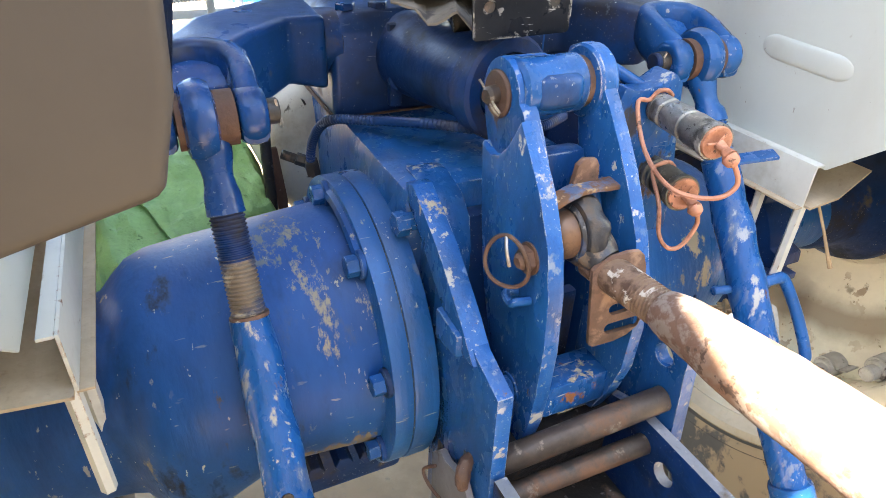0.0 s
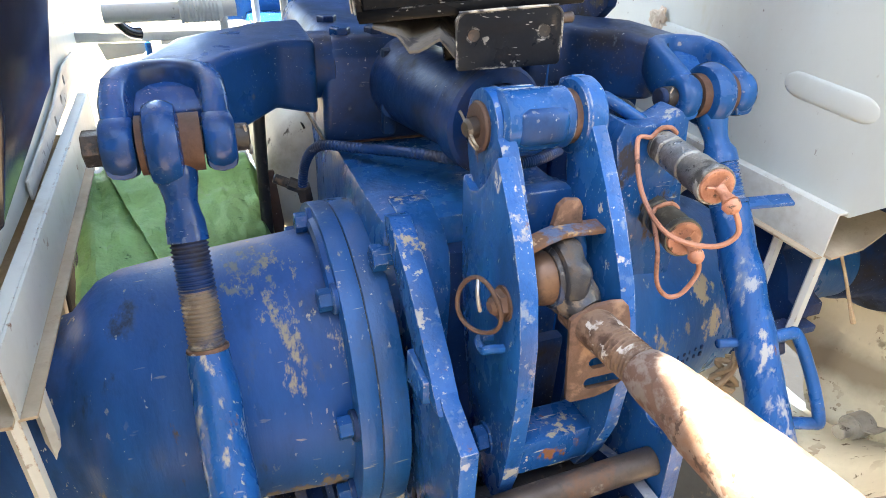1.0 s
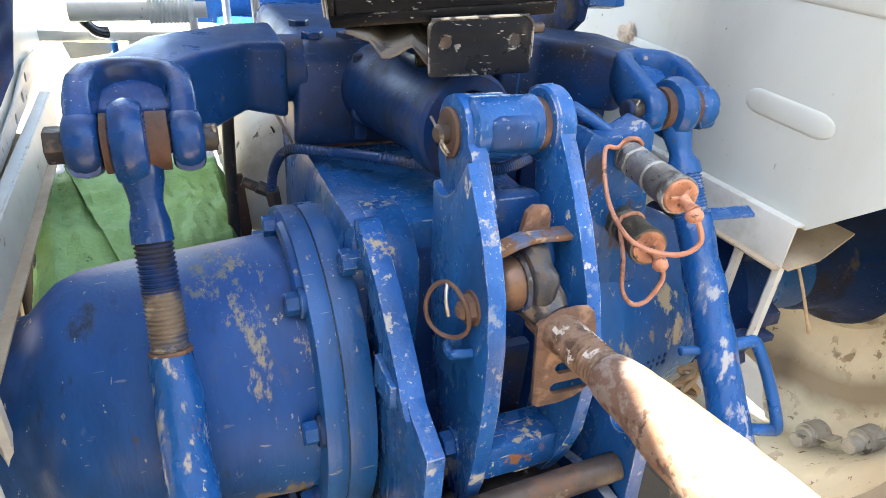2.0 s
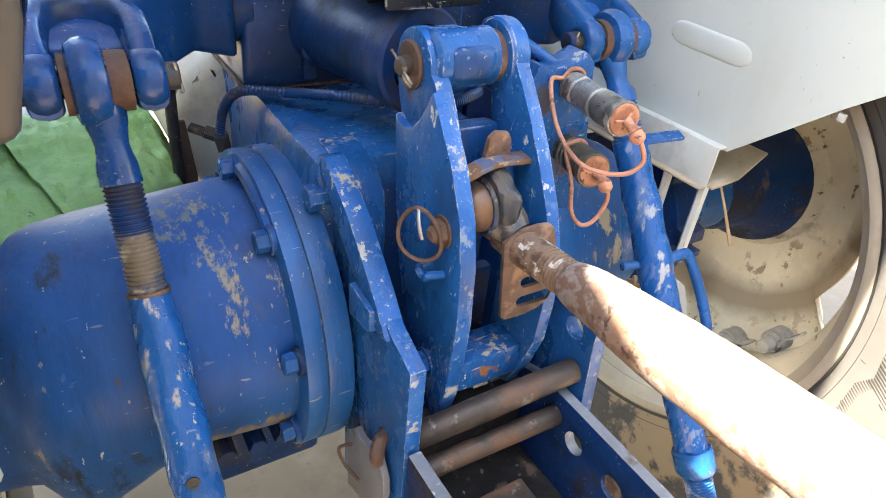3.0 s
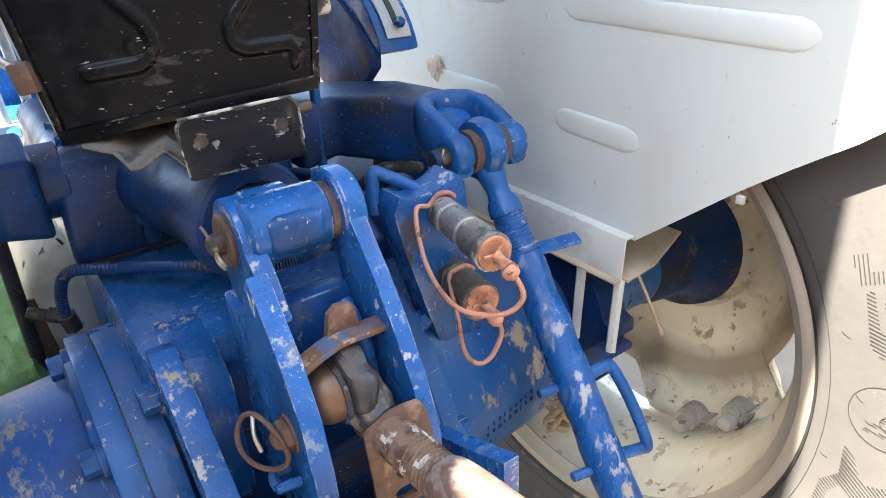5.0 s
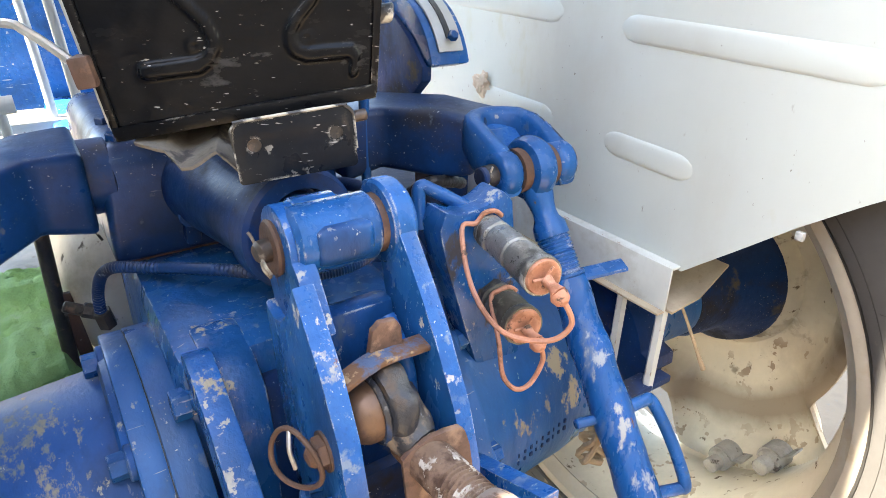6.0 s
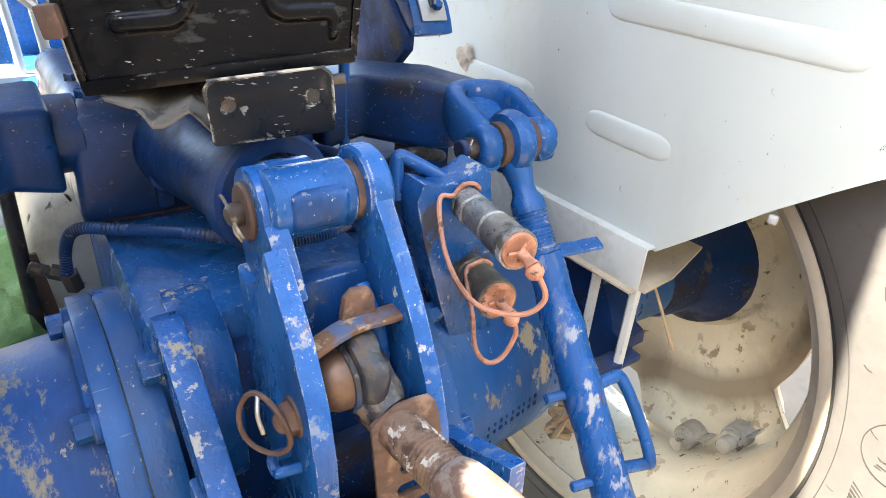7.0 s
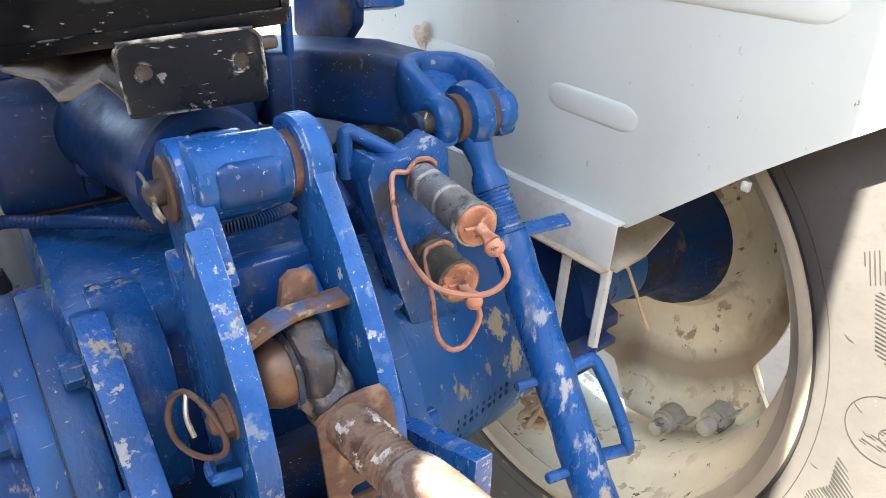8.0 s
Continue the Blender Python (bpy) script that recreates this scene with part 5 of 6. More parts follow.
def tyre_mesh():
    prof = [(0.548, 0.398), (0.532, 0.404), (0.522, 0.418), (0.516, 0.440), (0.513, 0.475), (0.512, 0.515), (0.515, 0.555), (0.522, 0.590), (0.538, 0.615), (0.60, 0.628), (0.68, 0.632), (0.76, 0.628),
            (0.825, 0.615), (0.844, 0.590), (0.855, 0.555), (0.860, 0.515), (0.858, 0.475), (0.850, 0.440), (0.840, 0.418), (0.828, 0.404), (0.812, 0.398), (0.78, 0.40), (0.68, 0.42), (0.58, 0.40)]
    return lathe([(x, r) for x, r in prof], (0, AX_Y, AX_Z), (1, AX_Y, AX_Z), 96, True)


def tread_bar_mesh(k, flip):
    bm = bmesh.new()
    n = 22
    secs = []
    for i in range(6):
        u = i / 5
        x = 0.515 + 0.165 * u if not flip else 0.845 - 0.165 * u
        a = 2 * math.pi * (k + 0.5 * flip) / n + 0.26 * u
        r0, r1 = (0.585, 0.640) if i == 0 else (0.612, 0.655)
        ring = []
        for da, r in ((-0.028, r0), (-0.020, r1), (0.020, r1), (0.028, r0)):
            ring.append(bm.verts.new((x, AX_Y + r * math.cos(a + da), AX_Z + r * math.sin(a + da))))
        secs.append(ring)
    for p, q in zip(secs, secs[1:]):
        for j in range(4):
            bm.faces.new((p[j], p[(j + 1) % 4], q[(j + 1) % 4], q[j]))
    bm.faces.new(secs[0])
    bm.faces.new(secs[-1])
    bmesh.ops.recalc_face_normals(bm, faces=bm.faces[:])
    return bm


CLAMP = (-17.1, 1.1)


def wheel(side):
    def mb(bm):
        return mirrored(bm) if side < 0 else bm
    rim = part("wheel", mb(lathe([(0.534, 0.408), (0.531, 0.402), (0.533, 0.394), (0.545, 0.386), (0.552, 0.376), (0.60, 0.371), (0.628, 0.350), (0.640, 0.342), (0.745, 0.342), (0.760, 0.352), (0.785, 0.370), (0.82, 0.375), (0.828, 0.388), (0.838, 0.402), (0.832, 0.408),
                                  (0.822, 0.392), (0.81, 0.380), (0.78, 0.376), (0.75, 0.358), (0.735, 0.348), (0.65, 0.348), (0.632, 0.356), (0.60, 0.377), (0.558, 0.381), (0.548, 0.392)], (0, AX_Y, AX_Z), (1, AX_Y, AX_Z), 96, True)), rim_paint, tractor, "cream steel rear wheel with a dusty black tyre")
    part("rim_lip", mb(lathe([(0.5295, 0.409), (0.5275, 0.402), (0.5305, 0.3925), (0.5425, 0.3845), (0.5500, 0.3745), (0.5530, 0.3755), (0.5465, 0.3870), (0.534, 0.397)], (0, AX_Y, AX_Z), (1, AX_Y, AX_Z), 96, True)), rim_edge, rim, "scuffed rim lip")
    part("bead_gap", mb(lathe([(0.5262, 0.4095), (0.5235, 0.4128), (0.531, 0.4130), (0.532, 0.4092)], (0, AX_Y, AX_Z), (1, AX_Y, AX_Z), 96, True)), rubber_clean, rim, "dark seam between rim and tyre")
    ty = part("tyre", mb(tyre_mesh()), rubber, rim, "dusty black ribbed tractor tyre")
    for flip in (0, 1):
        for k in range(22):
            part("tread_bar", mb(tread_bar_mesh(k, flip)), rubber, rim)
    # dished centre with a scalloped edge
    disc = bmesh.new()
    seg = 128
    prof = [(0.800, 1.0), (0.806, 0.94), (0.83, 0.87), (0.868, 0.72), (0.885, 0.60), (0.885, 0.50), (0.862, 0.44), (0.855, 0.36), (0.855, 0.25)]
    rings = []
    for x, f in prof + [(x + 0.010, f) for x, f in reversed(prof)]:
        ring = []
        for i in range(seg):
            a = 2 * math.pi * i / seg
            lobe = max(0.0, min(1.0, 1.15 + 1.7 * math.cos(4 * (a - radians(240)))))
            edge = 0.275 + 0.096 * lobe * lobe * (3 - 2 * lobe)
            r = edge * f if f > 0.8 else 0.300 * f
            ring.append(disc.verts.new((x, AX_Y + r * math.cos(a), AX_Z + r * math.sin(a))))
        rings.append(ring)
    for p, q in zip(rings, rings[1:] + rings[:1]):
        for j in range(seg):
            disc.faces.new((p[j], p[(j + 1) % seg], q[(j + 1) % seg], q[j]))
    bmesh.ops.recalc_face_normals(disc, faces=disc.faces[:])
    part("wheel_disc", mb(disc), disc_paint, rim, "cream dished wheel centre with mud stains")
    for i in range(8):
        a = radians(239.5 + 90 * (i // 2) + (CLAMP[0] if i % 2 else CLAMP[1]))
        at = Matrix.Translation((0.0, AX_Y + 0.322 * math.cos(a), AX_Z + 0.322 * math.sin(a))) @ Matrix.Rotation(a, 4, "X")
        bolt = lathe([(0, 0), (0, 0.0115), (0.002, 0.0135), (0.024, 0.0135), (0.0245, 0.0185), (0.027, 0.0200), (0.066, 0.0205), (0.070, 0.018), (0.070, 0)], (0.700, 0, 0), (1.0, 0, 0), 24)
        bolt.transform(at)
        lug = part("rim_lug", mb(roughened(bolt, 0.0008, 80)), lug_steel, rim, "dusty rim clamp bolt")
        arc = [(0.0206 * math.cos(radians(u)), 0.0206 * math.sin(radians(u)), math.cos(radians(u)), math.sin(radians(u))) for u in range(-90, 91, 18)] + [(-0.001, 0.030, 0.9, 0.3), (-0.002, 0.042, 1.0, 0.1)]
        saddle = sweep([[(0.732, c, v), (0.732, c + 0.0028 * cn, v + 0.0028 * sn), (0.768, c + 0.0028 * cn, v + 0.0028 * sn), (0.768, c, v)] for c, v, cn, sn in arc], 0.0)
        saddle.transform(at @ Matrix.Rotation(math.pi, 4, "X"))
        part("clip_saddle", mb(saddle), lug_steel, lug, "bent clip over the bolt")
    part("hub", mb(lathe([(0, 0.0), (0, 0.078), (0.02, 0.085), (0.10, 0.095), (0.14, 0.13), (0.158, 0.135), (0.158, 0.0)], (0.70, AX_Y, AX_Z), (1.0, AX_Y, AX_Z), 40)), blue_dark, rim, "dark blue hub")
    return rim


right_wheel = wheel(1)
wheel(-1)

# raised marks on the sidewall, as plain hatched shapes
def side_x(r):
    prof = ((0.418, 0.522), (0.440, 0.516), (0.475, 0.513), (0.515, 0.512), (0.555, 0.515), (0.590, 0.522))
    for (r0, x0), (r1, x1) in zip(prof, prof[1:]):
        if r0 <= r <= r1:
            return x0 + (x1 - x0) * (r - r0) / (r1 - r0)
    return 0.52


def hatch(outline, ang, gap=0.0042, thick=0.0011):
    """Thin slanting ribs that fill an outline on the sidewall, each a mark of its own."""
    c, sn = math.cos(ang), math.sin(ang)
    turned = [(y * c + z * sn, -y * sn + z * c) for y, z in outline]
    v = min(q for p, q in turned) + gap / 2
    while v < max(q for p, q in turned):
        cuts = sorted(p0 + (p1 - p0) * (v - q0) / (q1 - q0) for (p0, q0), (p1, q1) in zip(turned, turned[1:] + turned[:1]) if (q0 - v) * (q1 - v) < 0)
        for u0, u1 in zip(cuts[::2], cuts[1::2]):
            if u1 - u0 > 0.003:
                box2 = [(u0, v), (u1, v), (u1, v + thick), (u0, v + thick)]
                pts = [(p * c - q * sn, p * sn + q * c) for p, q in box2]
                r0 = math.hypot((pts[0][0] + pts[1][0]) / 2 - AX_Y, (pts[0][1] + pts[1][1]) / 2 - AX_Z)
                part("sidewall_mark", prism(pts, side_x(r0) - 0.0006, side_x(r0) + 0.004, "x", 0), rubber_clean, right_wheel)
        v += gap


hatch([(-0.378, 0.885), (-0.394, 0.856), (-0.431, 0.878), (-0.427, 0.890), (-0.401, 0.875), (-0.391, 0.893)], radians(70))
hatch([(-0.401, 0.853), (-0.409, 0.853), (-0.424, 0.816), (-0.432, 0.812), (-0.420, 0.848), (-0.432, 0.864), (-0.446, 0.852), (-0.464, 0.798), (-0.456, 0.793), (-0.440, 0.838), (-0.434, 0.838), (-0.446, 0.797), (-0.435, 0.783), (-0.421, 0.793)], radians(8))
hatch([(-0.429, 0.657), (-0.438, 0.656), (-0.461, 0.622), (-0.488, 0.636), (-0.491, 0.603), (-0.459, 0.583), (-0.439, 0.604), (-0.428, 0.582), (-0.427, 0.540), (-0.414, 0.537), (-0.417, 0.594), (-0.433, 0.618)], radians(35))
def ring_on_side(y, z, r_in, r_out, k):
    """A thin raised ring that follows the bulge of the sidewall."""
    bits = []
    for i in range(k):
        a0, a1 = 2 * math.pi * i / k, 2 * math.pi * (i + 1) / k
        pts = [(y + r * math.cos(a), z + r * math.sin(a)) for r, a in ((r_in, a0), (r_out, a0), (r_out, a1), (r_in, a1))]
        base_x = side_x(math.hypot(pts[0][0] - AX_Y, pts[0][1] - AX_Z))
        bits.append(prism(pts, base_x - 0.0008, base_x + 0.004, "x", 0))
    return joined(*bits)


part("bead_line", ring_on_side(AX_Y, AX_Z, 0.4285, 0.4293, 120), rubber_clean, right_wheel)
for i in range(16):
    a = radians(150 + 7.3 * i + 2.0 * (i % 3))
    r0 = 0.432 + 0.012 * (i % 4)
    foot = Vector((side_x(r0) + 0.001, AX_Y + r0 * math.cos(a), AX_Z + r0 * math.sin(a)))
    part("mould_hair", tube([foot, foot + Vector((-0.004, -0.004, 0.001)), foot + Vector((-0.005, -0.010, 0.003 - 0.002 * (i % 3)))], 0.0003, 5, 3), rubber_clean, right_wheel)
badge = joined(ring_on_side(-0.458, 0.716, 0.0382, 0.0390, 36), ring_on_side(-0.462, 0.712, 0.0092, 0.0100, 14))
part("sidewall_badge", badge, rubber_clean, right_wheel, "thin round badge outline on the tyre")
for i in range(5):
    hatch([(-0.440 - 0.006 * i, 0.690 + 0.010 * i), (-0.476 + 0.003 * i, 0.694 + 0.010 * i), (-0.476 + 0.003 * i, 0.699 + 0.010 * i), (-0.440 - 0.006 * i, 0.695 + 0.010 * i)], radians(8), 0.0035, 0.001)
brake = [(AX_Y + (0.150 if 8 < (i % 12) else 0.135) * math.cos(2 * math.pi * i / 96), AX_Z + (0.150 if 8 < (i % 12) else 0.135) * math.sin(2 * math.pi * i / 96)) for i in range(96)]
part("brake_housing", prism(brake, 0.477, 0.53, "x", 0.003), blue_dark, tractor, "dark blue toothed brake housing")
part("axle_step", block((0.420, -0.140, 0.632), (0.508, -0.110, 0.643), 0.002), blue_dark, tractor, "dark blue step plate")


# ---- lift rods ----
def along(p, q, d):
    p, q = Vector(p), Vector(q)
    return p + (q - p).normalized() * d


def threads(s0, s1, r, pitch=0.0042, depth=0.0016):
    out, s = [], s0
    while s < s1:
        out += [(s, r), (s + pitch * 0.25, r - depth), (s + pitch * 0.5, r - depth), (s + pitch * 0.75, r)]
        s += pitch
    return out


def dense(prof, step=0.012):
    """Adds rings between the rings of a turned profile."""
    out = [prof[0]]
    for (s0, r0), (s1, r1) in zip(prof, prof[1:]):
        k = max(1, int((s1 - s0) / step))
        out += [(s0 + (s1 - s0) * i / k, r0 + (r1 - r0) * i / k) for i in range(1, k + 1)]
    return out


def lift_rod(side, p, q, th0, th1, length, tube_r, label, thick):
    rod = thing("lift_rod", p, label, "lift rod", "lift rods of the hitch")
    d = (Vector(q) - Vector(p)).normalized()
    x = Vector((1, 0, 0))
    off = Vector((-0.006 if side < 0 else 0.0, 0, 0))
    eye = lathe([(-0.013, 0.013), (-0.015, 0.026), (-0.0125, 0.034), (-0.0065, 0.0375), (0.0, 0.0388), (0.0065, 0.0375), (0.0125, 0.034), (0.015, 0.026), (0.013, 0.013)], Vector(p) + off, Vector(p) + off + x, 32, True)
    neck = lathe([(0.008, 0.013), (0.020, 0.0185), (0.034, 0.0175), (0.046, 0.0148), (0.054, 0.0138), (0.062, 0.0148), (0.070, thick + 0.0002), (th0 - 0.002, thick + 0.001), (th0, thick + 0.0012), (th0 + 0.002, 0.0)], p, q, 20)
    part("eye", eye, blue if side > 0 else blue_navy, rod)
    part("shank", neck, blue if side > 0 else blue_navy, rod)
    part("bush", lathe([(-0.026, 0.012), (-0.026, 0.026), (0.026, 0.026), (0.026, 0.012)], p, Vector(p) + x, 24, True), bronze, rod, "rusty orange bush")
    mid_s = th0 + 0.42 * (th1 - th0)
    part("upper_thread", lathe(threads(th0, mid_s, thick) + [(mid_s + 0.001, thick - 0.0015)], p, q, 20), blue_dark if side < 0 else blue, rod)
    part("lower_thread", lathe(threads(mid_s, th1, thick) + [(th1 + 0.004, thick - 0.0015), (th1 + 0.004, 0)], p, q, 20), thread_bare if side < 0 else blue, rod, "bare screw thread" if side < 0 else "")
    part("collar", lathe([(th1 - 0.002, thick - 0.002), (th1 - 0.002, thick + 0.0022), (th1, thick + 0.0026), (th1 + 0.002, thick + 0.0022), (th1 + 0.002, thick - 0.002)], p, q, 24), rust_steel if side < 0 else blue, rod)
    prof = [(th1 + 0.002, thick - 0.002), (th1 + 0.002, thick + 0.0022), (th1 + 0.05, tube_r * 0.92), (th1 + 0.09, tube_r), (length - 0.10, tube_r), (length - 0.06, tube_r * 0.98), (length, tube_r * 0.9), (length, 0)]
    part("sleeve", roughened(roughened(lathe(dense(prof, 0.006), p, q, 36), 0.0028, 22), 0.0007, 110), blue_flaking, rod, "blue tubular sleeve with flaking paint")
    return rod, d


LP, LQ = (-0.299, -0.036, 0.956), (-0.291, -0.240, 0.50)
left_rod, ld = lift_rod(-1, LP, LQ, 0.088, 0.189, 0.60, 0.0228, "blue lift rod with a long worn thread", 0.0168)
hole = Vector(along(LP, LQ, 0.375)) + Vector((-0.004, -0.0208, 0.0090))
part("grease_hole", lathe([(0, 0.0), (0, 0.0035), (0.0006, 0.0035), (0.0012, 0.006), (0.0, 0.0065)], hole, hole + Vector((0, -0.9, 0.42)), 16), dark_steel, left_rod)

RP, RQ = (0.299, -0.036, 0.961), (0.310, -0.345, 0.50)
right_rod, rd = lift_rod(1, RP, RQ, 0.084, 0.132, 0.58, 0.0238, "blue lift rod with a turning handle", 0.0195)
ts = Vector(along(RP, RQ, 0.134))
part("lock_tab", block((0.005, -0.012, -0.0025), (0.070, 0.010, 0.0025), 0.0015, Matrix.Translation(ts) @ Matrix.Rotation(radians(-12), 4, "Y") @ Matrix.Rotation(radians(-25), 4, "Z")), blue, right_rod)
h0, h1 = Vector(along(RP, RQ, 0.298)), Vector(along(RP, RQ, 0.398))
hx = Vector((0.93, -0.25, 0.05)).normalized()
part("turning_handle", tube([h0 + hx * 0.015, h0 + hx * 0.040 + Vector((0, 0, 0.006)), h0 + hx * 0.054, (h0 + h1) / 2 + hx * 0.061, h1 + hx * 0.060, h1 + hx * 0.052 + Vector((0, 0, -0.006)), h1 + hx * 0.015], 0.0074, 12), blue, right_rod, "bent round-bar handle")
for dist in (0.299, 0.404):
    c = Vector(along(RP, RQ, dist))
    part("stud", pin(c - hx * 0.02, c - hx * 0.048, 0.006, 12), blue, right_rod)
part("lower_thread", lathe(threads(0.585, 0.72, 0.0195) + [(0.73, 0.018), (0.73, 0)], RP, RQ, 20), blue, right_rod)
part("lower_collar", lathe([(0.560, 0.02), (0.560, 0.026), (0.564, 0.0275), (0.590, 0.0275), (0.594, 0.025), (0.594, 0.018)], RP, RQ, 24), blue, right_rod)
part("side_stud", pin(Vector(along(RP, RQ, 0.525)), Vector(along(RP, RQ, 0.525)) + Vector((0.048, 0.0, -0.004)), 0.008, 12), blue, right_rod)


# ---- top link ----
TP = Vector((0.018, -0.205, 0.858))
top_link = thing("top_link", TP, "rusty top link rod with a peeling pale pipe", "top link")
part("ball_sleeve", lathe([(0, 0.0), (0, 0.013), (0.004, 0.020), (0.014, 0.0245), (0.026, 0.025), (0.040, 0.024), (0.040, 0)], (-0.026, -0.207, 0.864), (0.05, -0.207, 0.864), 28), bare_boss, top_link, "smooth brown ball sleeve")
part("ball_eye", roughened(lathe([(0.0, 0.018), (-0.001, 0.0285), (0.0015, 0.0335), (0.006, 0.0365), (0.012, 0.0375), (0.018, 0.0365), (0.0225, 0.0335), (0.0245, 0.028), (0.024, 0.018)], (0.001, -0.207, 0.864), (0.05, -0.207, 0.864), 40), 0.0048, 55), eye_forging, top_link, "greasy dark forged eye")
part("eye_collar", lathe([(0, 0.019), (0, 0.0275), (0.003, 0.030), (0.006, 0.0275), (0.006, 0.019)], (-0.0035, -0.207, 0.864), (0.05, -0.207, 0.864), 36), eye_forging, top_link)
AX = Vector((math.sin(radians(3.1)) * math.cos(radians(2.4)), -math.cos(radians(3.1)) * math.cos(radians(2.4)), math.sin(radians(2.4))))
T0 = Vector((0.0223, -0.2545, 0.8381))
part("eye_shank", roughened(tube([(0.014, -0.205, 0.862), (0.0165, -0.222, 0.856), (0.019, -0.234, 0.850), (0.021, -0.243, 0.846)], [0.025, 0.022, 0.019, 0.016], 24, 8), 0.0030, 60), eye_forging, top_link, "greasy dark shank behind the lock plate")
T1 = T0 + AX
part("neck", roughened(lathe(dense([(-0.030, 0.0), (-0.030, 0.0178), (0.002, 0.0184), (0.030, 0.0180)], 0.006) + threads(0.031, 0.063, 0.0180, 0.0042, 0.0018) + [(0.070, 0.017), (0.070, 0)], T0, T1, 40), 0.0004, 160), neck_steel, top_link, "scuffed threaded rod")
m4 = Matrix.Translation(T0) @ AX.to_track_quat("Z", "Y").to_matrix().to_4x4()


def pipe_mesh():
    """A pipe pressed flat towards its crimped end: (distance, half height, half width)."""
    sec = [(0.062, 0.0, 0.0), (0.062, 0.0182, 0.0185), (0.066, 0.0198, 0.0200), (0.072, 0.0216, 0.0218), (0.080, 0.0236, 0.0228), (0.092, 0.0256, 0.0232), (0.110, 0.0272, 0.0238), (0.130, 0.0286, 0.0250), (0.155, 0.0298, 0.0268),
           (0.18, 0.0310, 0.0285), (0.22, 0.0315, 0.0300), (0.28, 0.0318, 0.0310), (0.40, 0.0318, 0.0312), (0.62, 0.0318, 0.0312), (0.62, 0.0, 0.0)]
    rows = []
    for (s0, a0, b0), (s1, a1, b1) in zip(sec, sec[1:]):
        k = max(1, int((s1 - s0) / 0.008))
        rows += [(s0 + (s1 - s0) * i / k, a0 + (a1 - a0) * i / k, b0 + (b1 - b0) * i / k) for i in range(k)]
    bm = bmesh.new()
    rings = []
    for d, ra, rb in rows:
        ring = []
        for i in range(48):
            a = 2 * math.pi * i / 48
            fold = 1 - 0.10 * math.exp(-((d - 0.095) / 0.028) ** 2) * max(0.0, math.cos(a - 3.6)) ** 3
            ring.append(bm.verts.new(m4 @ Vector((max(rb, 1e-4) * fold * math.cos(a), max(ra, 1e-4) * fold * math.sin(a), d))))
        rings.append(ring)
    for a, b in zip(rings, rings[1:]):
        for i in range(48):
            bm.faces.new((a[i], a[(i + 1) % 48], b[(i + 1) % 48], b[i]))
    bmesh.ops.recalc_face_normals(bm, faces=bm.faces[:])
    return roughened(roughened(bm, 0.0011, 45), 0.0004, 160)


part("pipe", pipe_mesh(), pipe_paint, top_link, "peeling pale pipe, pressed flat at its rusty end")
PLATE = [(-0.0225, 0.0095), (-0.014, 0.0165), (-0.002, 0.0205), (0.014, 0.0225), (0.026, 0.0215), (0.030, 0.017), (0.0325, 0.004), (0.0335, -0.030), (0.0325, -0.052), (0.027, -0.062), (0.016, -0.0695), (0.002, -0.0735), (-0.020, -0.0755), (-0.0245, -0.072)]


def slot(u, v, half, r):
    return [(u + half * (1 if math.cos(a) > 0 else -1) + r * math.cos(a), v + r * math.sin(a) + 0.10 * half * (1 if math.cos(a) > 0 else -1)) for a in [radians(15 + 30 * k) for k in range(12)]]


tag = prism(PLATE, -0.0028, 0.0028, "y", 0.0012, [slot(0.013, -0.036, 0.011, 0.0062), slot(0.011, -0.057, 0.013, 0.0062)])
pu = Vector((0.982, -0.172, 0.07)).normalized()
pn = pu.cross(Vector((0.0, 0.13, 0.99))).normalized()
tag_at = Matrix((pu, -pn, pu.cross(-pn))).transposed().to_4x4()
tag.transform(Matrix.Translation(T0) @ tag_at)
part("lock_plate", roughened(tag, 0.0004, 90), rust_plate, top_link, "brown rusty lock plate with two slots")

# ---- black box under the seat ----
BOX = Matrix.Translation((-0.026, -0.039, 1.063)) @ Matrix.Rotation(radians(-22), 4, "Z") @ Matrix.Rotation(radians(-8), 4, "Y")
box = thing("tool_box", BOX.translation, "chipped black sheet-metal box with pressed recesses", "tool box")


def inbox(bm):
    """Puts a part of the box in place; the box flares a little towards one side."""
    for v in bm.verts:
        v.co.x += (0.012 + 0.22 * max(0.0, v.co.z)) * (v.co.x + 0.098) / 0.196
    bm.transform(BOX)
    return bm


# Shell made deeper and taller than its visible front, to shade the fender.
part("shell", inbox(joined(block((-0.098, 0.0, 0.0), (0.098, 0.36, 0.40), 0.006))), black_paint, box)
part("bottom_flange", inbox(block((-0.100, -0.004, -0.003), (0.100, 0.004, 0.009), 0.002)), black_paint, box, "scuffed lower flange")
part("corner_strip", inbox(block((-0.101, -0.003, 0.0), (-0.095, 0.012, 0.40), 0.002)), black_paint, box)
part("corner_strip", inbox(block((0.095, -0.003, 0.0), (0.101, 0.012, 0.40), 0.002)), black_paint, box)
# Thin strips coloured pale to look like sheet edges in the sun.
for k in range(2):
    part("sheet_edge", inbox(block((-0.1045 - 0.0045 * k, 0.008 + 0.012 * k, 0.004), (-0.1030 - 0.0045 * k, 0.05, 0.40), 0.0005)), pale_plate, box, "pale sheet edge, sunlit look put into the colour")
